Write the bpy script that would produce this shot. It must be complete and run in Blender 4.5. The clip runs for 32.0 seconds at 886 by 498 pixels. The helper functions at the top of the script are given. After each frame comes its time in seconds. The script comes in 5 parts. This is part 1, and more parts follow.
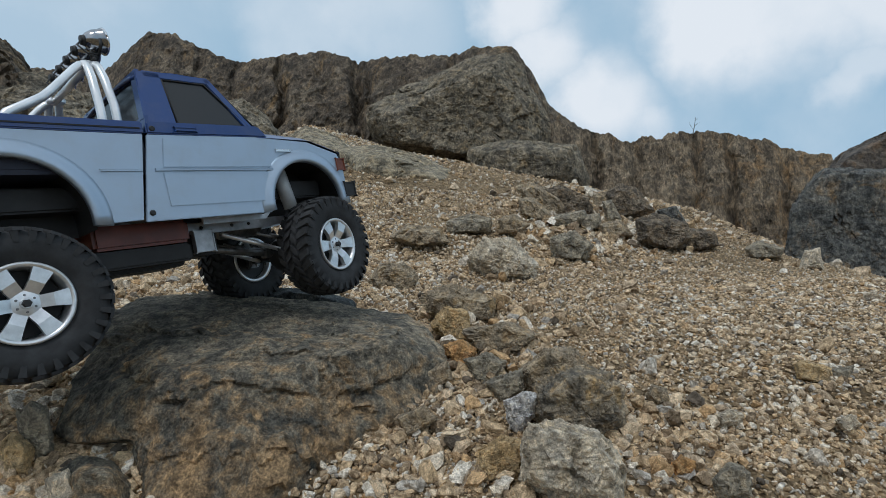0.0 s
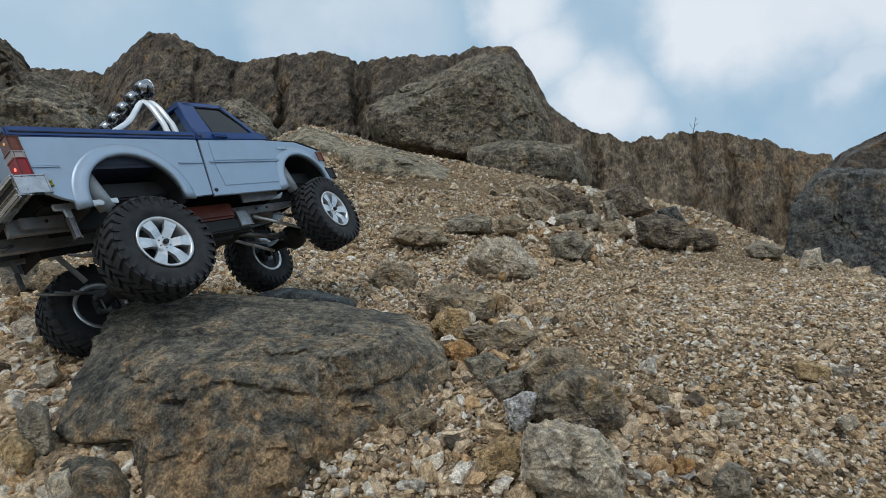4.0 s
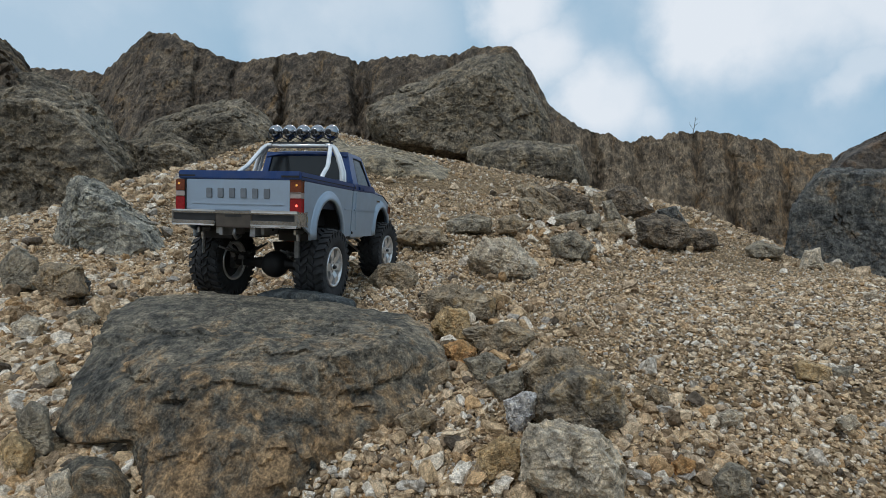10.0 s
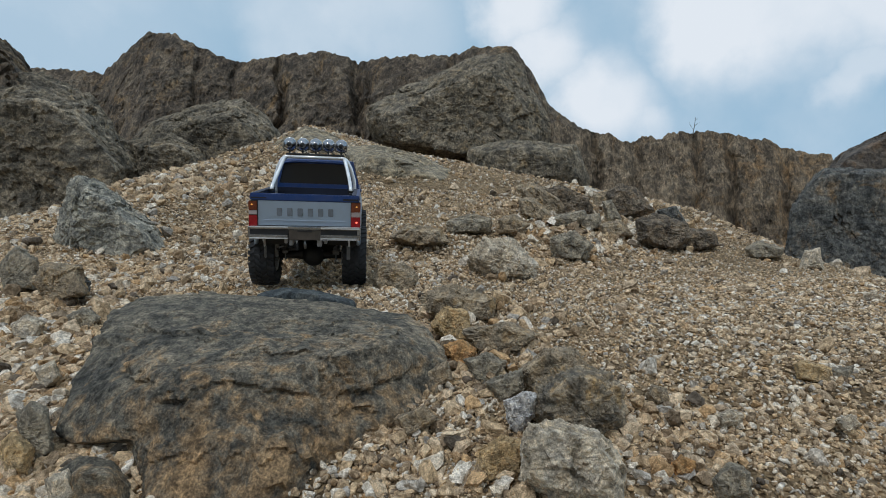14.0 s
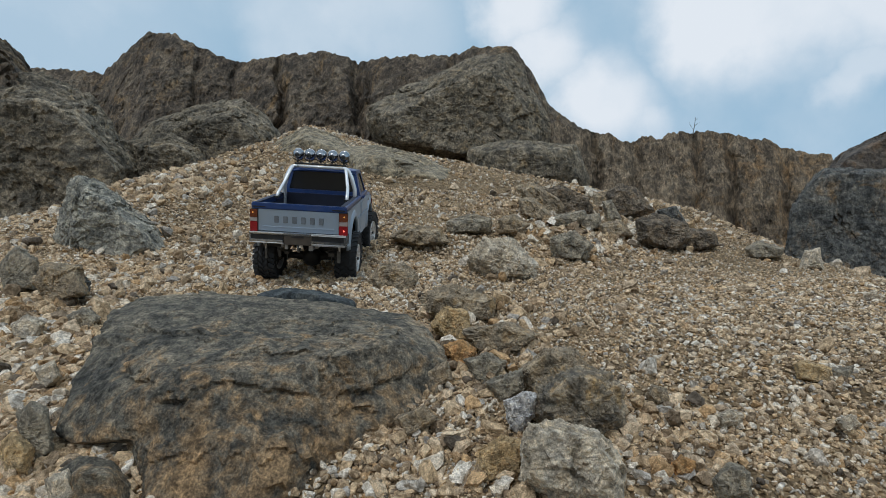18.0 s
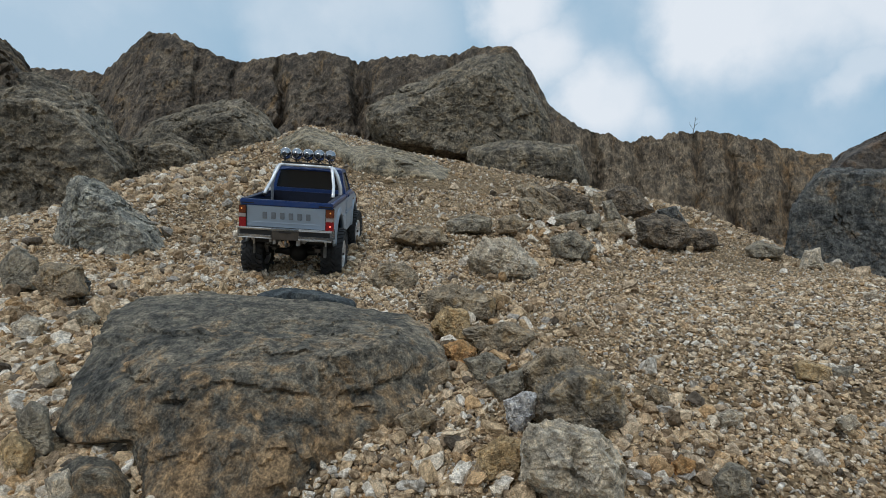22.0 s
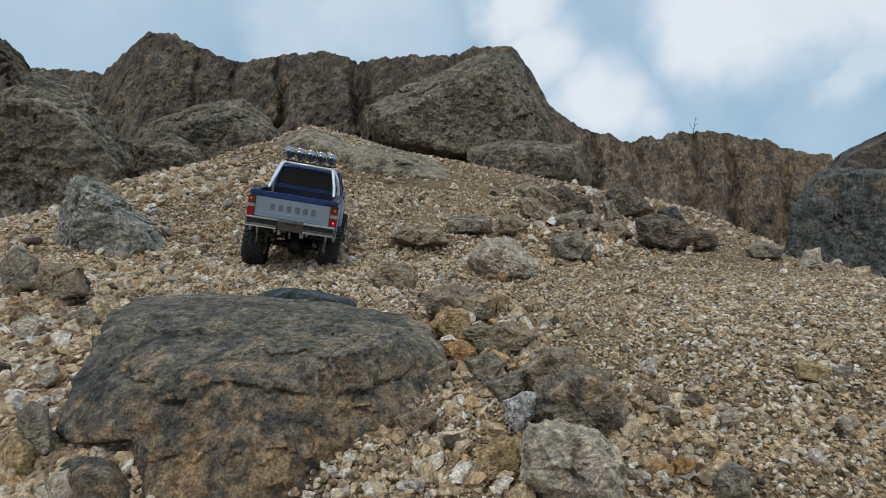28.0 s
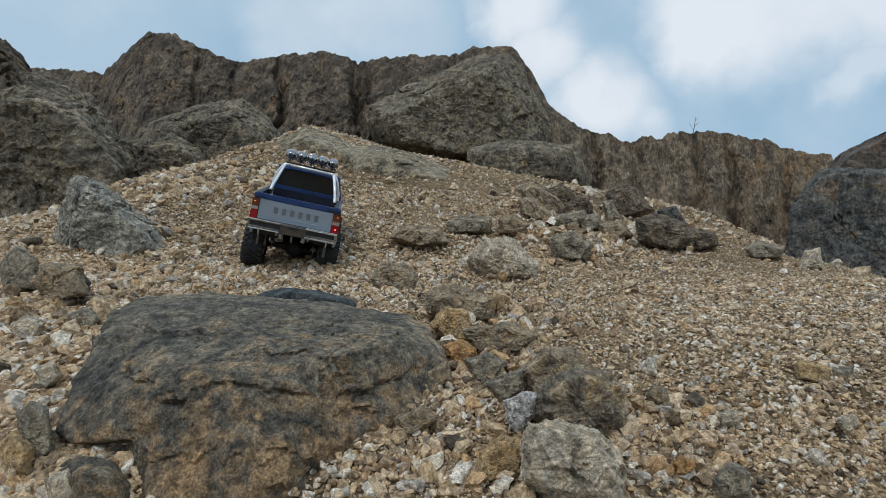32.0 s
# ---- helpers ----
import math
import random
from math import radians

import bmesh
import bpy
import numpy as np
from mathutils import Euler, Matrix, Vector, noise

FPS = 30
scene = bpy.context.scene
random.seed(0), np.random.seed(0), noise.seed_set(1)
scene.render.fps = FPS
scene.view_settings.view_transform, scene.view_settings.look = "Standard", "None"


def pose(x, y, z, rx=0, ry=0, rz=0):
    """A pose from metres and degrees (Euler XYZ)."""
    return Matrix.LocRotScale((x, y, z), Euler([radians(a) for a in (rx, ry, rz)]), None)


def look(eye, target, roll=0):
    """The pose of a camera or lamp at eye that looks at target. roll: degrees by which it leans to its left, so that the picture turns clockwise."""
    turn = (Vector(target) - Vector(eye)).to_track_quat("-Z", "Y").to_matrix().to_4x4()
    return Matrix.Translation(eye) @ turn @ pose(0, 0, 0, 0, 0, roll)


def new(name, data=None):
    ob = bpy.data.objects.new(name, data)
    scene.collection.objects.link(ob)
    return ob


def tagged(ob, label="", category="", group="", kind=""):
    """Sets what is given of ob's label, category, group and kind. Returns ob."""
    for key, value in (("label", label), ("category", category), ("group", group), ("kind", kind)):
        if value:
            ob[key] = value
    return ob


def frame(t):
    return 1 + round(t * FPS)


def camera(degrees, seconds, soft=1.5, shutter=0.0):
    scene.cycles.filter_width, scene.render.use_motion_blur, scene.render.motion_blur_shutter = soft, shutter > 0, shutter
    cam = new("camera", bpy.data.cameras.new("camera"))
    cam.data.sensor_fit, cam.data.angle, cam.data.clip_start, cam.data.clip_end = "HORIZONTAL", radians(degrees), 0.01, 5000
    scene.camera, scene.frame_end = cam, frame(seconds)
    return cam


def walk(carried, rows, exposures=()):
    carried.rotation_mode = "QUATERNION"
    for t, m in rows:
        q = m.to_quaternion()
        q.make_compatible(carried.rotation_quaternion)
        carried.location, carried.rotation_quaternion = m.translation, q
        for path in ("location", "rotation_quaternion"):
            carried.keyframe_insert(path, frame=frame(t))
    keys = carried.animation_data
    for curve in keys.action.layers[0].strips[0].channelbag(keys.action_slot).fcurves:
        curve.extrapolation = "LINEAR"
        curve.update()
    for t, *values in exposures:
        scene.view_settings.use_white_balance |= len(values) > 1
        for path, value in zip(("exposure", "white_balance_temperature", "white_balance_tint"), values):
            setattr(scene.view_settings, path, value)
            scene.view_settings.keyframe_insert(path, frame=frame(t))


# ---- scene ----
# ------------------------------------------------------------------ camera
EYE = Vector((0.0, 0.0, 0.16))
TILT = 8.0
cam = camera(82.12, 32.0, soft=0.5)
STAND = pose(EYE.x, EYE.y, EYE.z, 90 + TILT, 0, 0)
walk(cam, [(0.0, STAND), (32.0, STAND)], [(0.0, -0.05, 6150, 10), (32.0, -0.05, 6150, 10)])

# ------------------------------------------------------------------ world, sun
SUN_UP, SUN_TURN = 52.0, 200.0


def make_world():
    w = bpy.data.worlds.new("overcast_sky")
    scene.world = w
    w.use_nodes = True
    t = w.node_tree
    n, l = t.nodes, t.links
    n.clear()
    out, bg = n.new("ShaderNodeOutputWorld"), n.new("ShaderNodeBackground")
    sky = n.new("ShaderNodeTexSky")
    sky.sky_type, sky.sun_disc = "NISHITA", False
    sky.sun_elevation, sky.sun_rotation = radians(SUN_UP), radians(SUN_TURN)
    sky.air_density, sky.dust_density, sky.ozone_density = 1.0, 1.5, 1.0
    co = n.new("ShaderNodeTexCoord")
    no = n.new("ShaderNodeTexNoise")
    no.inputs["Scale"].default_value, no.inputs["Detail"].default_value = 4.2, 8.0
    no.inputs["Roughness"].default_value = 0.56
    l.new(co.outputs["Generated"], no.inputs["Vector"])
    # ragged edges: the direction is shifted by noise before the cloud banks are laid out
    shift = n.new("ShaderNodeVectorMath")
    shift.operation = "SCALE"
    shift.inputs["Scale"].default_value = 0.22
    cen = n.new("ShaderNodeVectorMath")
    cen.operation = "SUBTRACT"
    cen.inputs[1].default_value = (0.5, 0.5, 0.5)
    l.new(no.outputs["Color"], cen.inputs[0]), l.new(cen.outputs[0], shift.inputs[0])
    way = n.new("ShaderNodeVectorMath")
    l.new(co.outputs["Generated"], way.inputs[0]), l.new(shift.outputs[0], way.inputs[1])
    # cloud banks by bearing and height in degrees, breadth and weight
    banks = [(8.3, 32.5, 0.085, 0.95), (11.8, 27.7, 0.09, 0.9), (17.3, 22.9, 0.105, 0.95), (21.9, 20.4, 0.06, 0.7), (30.5, 28.5, 0.115, 0.95), (35.0, 28.0, 0.12, 0.9), (42.0, 27.5, 0.11, 0.9), (39.8, 21.6, 0.05, 0.6),
             (-6.4, 32.0, 0.13, 0.35), (-15.0, 30.1, 0.14, 0.25), (-42.0, 30.0, 0.26, 0.22), (0.0, 66.0, 0.45, 0.8), (254.0, 44.0, 0.5, 0.8), (130.0, 38.0, 0.5, 0.8), (193.0, 24.0, 0.5, 0.7)]
    banks = [(math.sin(radians(a)) * math.cos(radians(h)), math.cos(radians(a)) * math.cos(radians(h)), math.sin(radians(h)), size, weight) for a, h, size, weight in banks]
    total = None
    for bx, by, bz, size, weight in banks:
        dist = n.new("ShaderNodeVectorMath")
        dist.operation = "DISTANCE"
        dist.inputs[1].default_value = Vector((bx, by, bz)).normalized()
        l.new(way.outputs[0], dist.inputs[0])
        mr = n.new("ShaderNodeMapRange")
        mr.interpolation_type = "SMOOTHSTEP"
        mr.inputs[1].default_value, mr.inputs[2].default_value = size * 0.35, size * 1.30
        mr.inputs[3].default_value, mr.inputs[4].default_value = weight, 0.0
        l.new(dist.outputs["Value"], mr.inputs[0])
        if total is None:
            total = mr.outputs[0]
        else:
            mx = n.new("ShaderNodeMath")
            mx.operation = "MAXIMUM"
            l.new(total, mx.inputs[0]), l.new(mr.outputs[0], mx.inputs[1])
            total = mx.outputs[0]
    veil = n.new("ShaderNodeMapRange")
    veil.inputs[1].default_value, veil.inputs[2].default_value = 0.42, 0.72
    veil.inputs[3].default_value, veil.inputs[4].default_value = 0.0, 0.30
    l.new(no.outputs[0], veil.inputs[0])
    both = n.new("ShaderNodeMath")
    both.operation, both.use_clamp = "ADD", True
    l.new(total, both.inputs[0]), l.new(veil.outputs[0], both.inputs[1])
    hs = n.new("ShaderNodeMixRGB")
    hs.inputs[0].default_value = 0.86
    hs.inputs[2].default_value = (4.5, 6.6, 8.15, 1)
    l.new(sky.outputs[0], hs.inputs[1])
    mix = n.new("ShaderNodeMixRGB")
    mix.inputs[2].default_value = (9.3, 9.7, 10.0, 1)
    l.new(both.outputs[0], mix.inputs[0]), l.new(hs.outputs[0], mix.inputs[1])
    bg.inputs[1].default_value = 0.086
    l.new(mix.outputs[0], bg.inputs[0]), l.new(bg.outputs[0], out.inputs[0])


make_world()
sun = new("sun", bpy.data.lights.new("sun", "SUN"))
sun.data.energy, sun.data.angle, sun.data.color = 1.0, radians(14), (1.0, 0.96, 0.90)
sa = radians(SUN_TURN)
sun_from = Vector((math.sin(sa) * math.cos(radians(SUN_UP)), math.cos(sa) * math.cos(radians(SUN_UP)), math.sin(radians(SUN_UP))))
sun.matrix_world = look(sun_from * 50, (0, 0, 0))


# ------------------------------------------------------------------ noise and placing
def hash3(ix, iy, iz, seed):
    h = (ix.astype(np.int64) * 374761393 + iy.astype(np.int64) * 668265263 + iz.astype(np.int64) * 2147483647 + seed * 974634777) & 0xFFFFFFFF
    h = ((h ^ (h >> 13)) * 1274126177) & 0xFFFFFFFF
    h = ((h ^ (h >> 16)) * 2246822519) & 0xFFFFFFFF
    return ((h ^ (h >> 15)) & 0xFFFFFF) / float(0x7FFFFF) - 1.0


def vnoise(p, seed=0):
    """Smooth value noise, -1 to 1, for an (n, 3) array."""
    f = np.floor(p)
    u = p - f
    u = u * u * u * (u * (u * 6 - 15) + 10)
    i = f.astype(np.int64)
    r = 0.0
    for dx in (0, 1):
        wx = u[:, 0] if dx else 1 - u[:, 0]
        for dy in (0, 1):
            wy = u[:, 1] if dy else 1 - u[:, 1]
            for dz in (0, 1):
                wz = u[:, 2] if dz else 1 - u[:, 2]
                r = r + wx * wy * wz * hash3(i[:, 0] + dx, i[:, 1] + dy, i[:, 2] + dz, seed)
    return r


def fbm(p, octaves=4, seed=0, gain=0.5):
    r, a = 0.0, 1.0
    for k in range(octaves):
        r = r + a * vnoise(p * 2.03 ** k + 17.3 * k, seed + k)
        a *= gain
    return r


def ridged(p, octaves=4, seed=0, gain=0.5):
    r, a = 0.0, 1.0
    for k in range(octaves):
        r = r + a * (1 - 2 * np.abs(vnoise(p * 2.1 ** k + 9.1 * k, seed + k)))
        a *= gain
    return r


CT, ST = math.cos(radians(TILT)), math.sin(radians(TILT))
SIGHT = 900.0
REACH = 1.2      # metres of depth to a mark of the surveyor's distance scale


def spot(u, v, d):
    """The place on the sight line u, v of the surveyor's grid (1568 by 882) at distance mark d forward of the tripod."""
    d = d * REACH
    x, w = (u - 784.0) / SIGHT * d, (v - 441.0) / SIGHT * d
    return Vector((x, d * CT + w * ST, EYE.z + d * ST - w * CT))


def smooth(x, a, b):
    t = np.clip((x - a) / (b - a), 0, 1)
    return t * t * (3 - 2 * t)


# the gravel slope: its brow, as sideways grid mark, height mark and distance
BROW = [(-900, 430, 1.3), (-300, 420, 1.4), (0, 396, 1.6), (100, 372, 1.8), (230, 316, 2.2), (370, 284, 2.6), (470, 262, 3.0), (545, 232, 3.2),
        (700, 268, 3.3), (880, 302, 3.1), (1050, 338, 2.8), (1250, 384, 2.3), (1390, 442, 1.8), (1568, 500, 1.25), (1900, 520, 1.2), (2600, 530, 1.2)]
BU, BV, BD = [np.array(c, float) for c in zip(*BROW)]


def drop(u, d):
    """How far the slope lies under the camera's axis at grid mark u and d metres forward."""
    d = d / REACH
    u = np.clip(u, -900, 2600)
    zc = np.interp(u, BU, BD)
    yc = (np.interp(u, BU, BV) - 441) / SIGHT * REACH * zc
    marks = [0.0, 0.22, 0.33, 0.42, 0.50, 0.58, 0.68, 0.76, 0.83, 0.9]
    side = smooth(u, 850, 1400)
    left = np.interp(d, marks, [0.27, 0.225, 0.194, 0.158, 0.130, 0.109, 0.090, 0.077, 0.066, 0.050])
    right = np.interp(d, marks, [0.27, 0.225, 0.194, 0.160, 0.138, 0.122, 0.106, 0.096, 0.088, 0.081])
    near = left + (right - left) * side
    d0, y0, s0 = 0.9, 0.050 + 0.031 * side, -0.24 + 0.15 * side
    h = np.maximum(zc - d0, 0.05)
    t = np.clip((d - d0) / h, 0, 1)
    s1 = yc / zc
    mid = (2 * t**3 - 3 * t**2 + 1) * y0 + (t**3 - 2 * t**2 + t) * h * s0 + (3 * t**2 - 2 * t**3) * yc + (t**3 - t**2) * h * s1
    over = d - zc
    far = yc + s1 * over + 0.5 * np.clip(over, 0, 1.0) ** 2 + np.clip(over - 1.0, 0, None) * 0.45
    far = np.minimum(far, yc + 0.5 + np.clip(over, 0, None) * 0.02)
    y = np.where(d < d0, near, np.where(d < zc, mid, far))
    return y


def ground_height(x, y):
    """World height of the slope at x, y."""
    x, y = np.asarray(x, float), np.asarray(y, float)
    d = np.maximum(y, 0.02) / CT
    w = np.zeros_like(d)
    for _ in range(5):
        u = 784 + SIGHT * x / np.maximum(d, 0.12)
        w = drop(u, d)
        d = np.maximum((y - w * ST) / CT, 0.02)
    z = EYE.z + d * ST - w * CT
    z = np.where(y < 0.02, EYE.z - 0.268 + y * 0.2, z)
    z = np.maximum(z, -6.0)
    p = np.stack([x, y, np.zeros_like(x)], -1).reshape(-1, 3)
    r = np.hypot(x, y)
    amp = np.clip(r, 0.2, 6.0)
    n1 = fbm(p * 3.1, 3, 5).reshape(x.shape) * 0.008 * np.minimum(amp, 1.5)
    n2 = fbm(p * 14.0, 3, 9).reshape(x.shape) * 0.0035
    n3 = fbm(p * 0.8, 3, 15).reshape(x.shape) * 0.03 * smooth(r, 1.5, 4.0)
    return z + n1 + n2 + n3


def mesh_from(name, verts, faces, mats, smooth_shade=True):
    me = bpy.data.meshes.new(name)
    me.from_pydata(verts if isinstance(verts, list) else verts.tolist(), [], faces if isinstance(faces, list) else faces.tolist())
    for m in mats:
        me.materials.append(m)
    if smooth_shade:
        me.polygons.foreach_set("use_smooth", [True] * len(me.polygons))
    me.update()
    return me


def fast_mesh(name, verts, faces, mats, smooth_shade=True):
    """A mesh from (n, 3) vertices and (m, k) faces, all with k corners."""
    me = bpy.data.meshes.new(name)
    m, k = faces.shape
    me.vertices.add(len(verts))
    me.vertices.foreach_set("co", verts.astype(np.float32).ravel())
    me.loops.add(m * k)
    me.loops.foreach_set("vertex_index", faces.astype(np.int32).ravel())
    me.polygons.add(m)
    me.polygons.foreach_set("loop_start", np.arange(0, m * k, k, dtype=np.int32))
    me.polygons.foreach_set("use_smooth", np.full(m, smooth_shade))
    for x in mats:
        me.materials.append(x)
    me.update(calc_edges=True)
    me.validate()
    return me


# ------------------------------------------------------------------ materials
def nodes_of(name):
    m = bpy.data.materials.new(name)
    m.use_nodes = True
    t = m.node_tree
    return m, t.nodes, t.links, t.nodes["Principled BSDF"]


def coords(n, l, scale=(1, 1, 1), kind="Object"):
    co, mp = n.new("ShaderNodeTexCoord"), n.new("ShaderNodeMapping")
    mp.inputs["Scale"].default_value = scale
    l.new(co.outputs[kind], mp.inputs[0])
    return mp.outputs[0]


def noise_node(n, l, vec, scale, detail=4.0, rough=0.55, distort=0.0):
    no = n.new("ShaderNodeTexNoise")
    no.inputs["Scale"].default_value, no.inputs["Detail"].default_value = scale, detail
    no.inputs["Roughness"].default_value, no.inputs["Distortion"].default_value = rough, distort
    l.new(vec, no.inputs["Vector"])
    return no.outputs[0]


def ramp_node(n, l, fac, stops):
    r = n.new("ShaderNodeValToRGB")
    e = r.color_ramp.elements
    while len(e) < len(stops):
        e.new(0.5)
    for k, (p, c) in enumerate(stops):
        e[k].position, e[k].color = p, (*c, 1) if len(c) == 3 else c
    l.new(fac, r.inputs[0])
    return r.outputs[0]


def mix_node(n, l, fac, a, b, kind="MIX"):
    m = n.new("ShaderNodeMixRGB")
    m.blend_type = kind
    for k, v in ((0, fac), (1, a), (2, b)):
        if isinstance(v, (int, float)):
            m.inputs[k].default_value = v
        elif isinstance(v, tuple):
            m.inputs[k].default_value = (*v, 1)
        else:
            l.new(v, m.inputs[k])
    return m.outputs[0]


def bump_node(n, l, height, strength, dist, normal=None):
    b = n.new("ShaderNodeBump")
    b.inputs["Strength"].default_value, b.inputs["Distance"].default_value = strength, dist
    l.new(height, b.inputs["Height"])
    if normal:
        l.new(normal, b.inputs["Normal"])
    return b.outputs[0]


def stone_mat(name, dark, mid, light, stain, stain_at=0.55, size=0.1, rough=0.85, stretch=(1, 1, 1), crack=0.5, grain=1.0, zone=None, stain_size=1.5, mottle=0.8):
    """Rock: three tones at the size of its patches, rusty stains, grain, fine cracks."""
    m, n, l, b = nodes_of(name)
    v = coords(n, l, tuple(s / size for s in stretch))
    big = noise_node(n, l, v, 1.1, 8, 0.68, 0.5)
    col = ramp_node(n, l, big, [(0.30, dark), (0.50, mid), (0.70, light)])
    st = noise_node(n, l, v, stain_size, 8, 0.74, 0.7)
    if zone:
        # the stain colour gathers along one direction of the rock
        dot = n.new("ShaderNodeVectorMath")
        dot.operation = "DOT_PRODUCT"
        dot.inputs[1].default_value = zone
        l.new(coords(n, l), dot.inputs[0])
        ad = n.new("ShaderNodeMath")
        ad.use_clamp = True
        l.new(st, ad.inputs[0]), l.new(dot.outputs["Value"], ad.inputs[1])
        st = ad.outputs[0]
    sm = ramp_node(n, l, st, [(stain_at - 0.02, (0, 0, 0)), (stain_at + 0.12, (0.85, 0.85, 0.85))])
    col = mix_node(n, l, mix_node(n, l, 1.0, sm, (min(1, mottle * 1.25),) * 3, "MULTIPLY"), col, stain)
    mot = noise_node(n, l, v, 3.6, 8, 0.74, 0.3)
    mr = ramp_node(n, l, mot, [(0.42, (0.45, 0.47, 0.50)), (0.49, (0.95, 0.95, 0.95)), (0.58, (1.5, 1.45, 1.36))])
    col = mix_node(n, l, mottle * min(1, grain), col, mr, "MULTIPLY")
    fine = noise_node(n, l, v, 11.0, 5, 0.72)
    fr = ramp_node(n, l, fine, [(0.39, (0.36, 0.36, 0.36)), (0.5, (1, 1, 1)), (0.61, (1.7, 1.66, 1.58))])
    col = mix_node(n, l, 0.55 * grain, col, fr, "MULTIPLY")
    sp = noise_node(n, l, v, 46.0, 5, 0.75)
    sr = ramp_node(n, l, sp, [(0.41, (0.42, 0.42, 0.44)), (0.5, (1, 1, 1)), (0.59, (1.8, 1.76, 1.68))])
    col = mix_node(n, l, 0.42 * grain, col, sr, "MULTIPLY")
    wob = noise_node(n, l, v, 1.6, 4, 0.6, 2.0)
    cr = ramp_node(n, l, wob, [(0.485, (1, 1, 1)), (0.5, (0, 0, 0)), (0.515, (1, 1, 1))])
    col = mix_node(n, l, crack * 0.45, col, cr, "MULTIPLY")
    l.new(col, b.inputs["Base Color"])
    b.inputs["Roughness"].default_value = rough
    b.inputs["Specular IOR Level"].default_value = 0.25
    h1 = bump_node(n, l, cr, 0.35 * crack, size * 0.03)
    h2 = bump_node(n, l, fine, 0.8, size * 0.06, h1)
    h3 = bump_node(n, l, sp, 0.8, size * 0.016, h2)
    l.new(h3, b.inputs["Normal"])
    return m


def gravel_mat(name, island=True):
    """Loose stones: quartz white, buff, ochre, brown and grey, one tone to a stone."""
    m, n, l, b = nodes_of(name)
    if island:
        ge = n.new("ShaderNodeNewGeometry")
        rnd = ge.outputs["Random Per Island"]
    else:
        oi = n.new("ShaderNodeObjectInfo")
        rnd = oi.outputs["Random"]
    col = ramp_node(n, l, rnd, [(0.0, (0.11, 0.092, 0.075)), (0.12, (0.34, 0.25, 0.16)), (0.30, (0.52, 0.385, 0.24)), (0.5, (0.60, 0.47, 0.325)), (0.60, (0.27, 0.20, 0.135)),
                                (0.68, (0.48, 0.315, 0.165)), (0.78, (0.58, 0.49, 0.375)), (0.9, (0.74, 0.68, 0.59)), (0.96, (0.31, 0.285, 0.255)), (1.0, (0.58, 0.51, 0.42))])
    v = coords(n, l)
    k = 1.0 if island else 0.011      # single stones are modelled at unit size
    a = noise_node(n, l, v, 190.0 * k, 6, 0.72, 0.2)
    ar = ramp_node(n, l, a, [(0.40, (0.46, 0.43, 0.38)), (0.5, (1, 1, 1)), (0.60, (1.55, 1.53, 1.48))])
    col = mix_node(n, l, 0.8, col, ar, "MULTIPLY")
    f = noise_node(n, l, v, 1100.0 * k, 4, 0.7)
    fr = ramp_node(n, l, f, [(0.40, (0.6, 0.58, 0.54)), (0.60, (1.35, 1.35, 1.35))])
    col = mix_node(n, l, 0.8, col, fr, "MULTIPLY")
    l.new(col, b.inputs["Base Color"])
    b.inputs["Roughness"].default_value = 0.9
    b.inputs["Specular IOR Level"].default_value = 0.2
    h = bump_node(n, l, a, 0.7, 0.0016)
    l.new(bump_node(n, l, f, 0.4, 0.0004, h), b.inputs["Normal"])
    return m


def soil_mat():
    """Grit between the stones: buff, in ochre and pale drifts, each grain its own tone."""
    m, n, l, b = nodes_of("grit")
    v = coords(n, l)
    big = noise_node(n, l, v, 2.2, 5, 0.6, 0.4)
    col = ramp_node(n, l, big, [(0.36, (0.165, 0.120, 0.073)), (0.5, (0.225, 0.166, 0.103)), (0.64, (0.30, 0.228, 0.147))])
    vo = n.new("ShaderNodeTexVoronoi")
    vo.inputs["Scale"].default_value = 210.0
    l.new(v, vo.inputs["Vector"])
    bw = n.new("ShaderNodeRGBToBW")
    l.new(vo.outputs["Color"], bw.inputs[0])
    gr = ramp_node(n, l, bw.outputs[0], [(0.2, (0.45, 0.42, 0.38)), (0.5, (1, 1, 1)), (0.8, (1.7, 1.68, 1.6))])
    col = mix_node(n, l, 0.8, col, gr, "MULTIPLY")
    vo2 = n.new("ShaderNodeTexVoronoi")
    vo2.inputs["Scale"].default_value = 85.0
    l.new(v, vo2.inputs["Vector"])
    l.new(vo2.outputs["Color"], (bw2 := n.new("ShaderNodeRGBToBW")).inputs[0])
    g2 = ramp_node(n, l, bw2.outputs[0], [(0.2, (0.6, 0.57, 0.52)), (0.8, (1.35, 1.33, 1.28))])
    col = mix_node(n, l, 0.7, col, g2, "MULTIPLY")
    l.new(col, b.inputs["Base Color"])
    b.inputs["Roughness"].default_value = 0.95
    b.inputs["Specular IOR Level"].default_value = 0.15
    h = bump_node(n, l, vo2.outputs["Distance"], 1.0, 0.010)
    h.node.invert = True
    h2 = bump_node(n, l, vo.outputs["Distance"], 0.8, 0.003, h)
    h2.node.invert = True
    l.new(h2, b.inputs["Normal"])
    return m


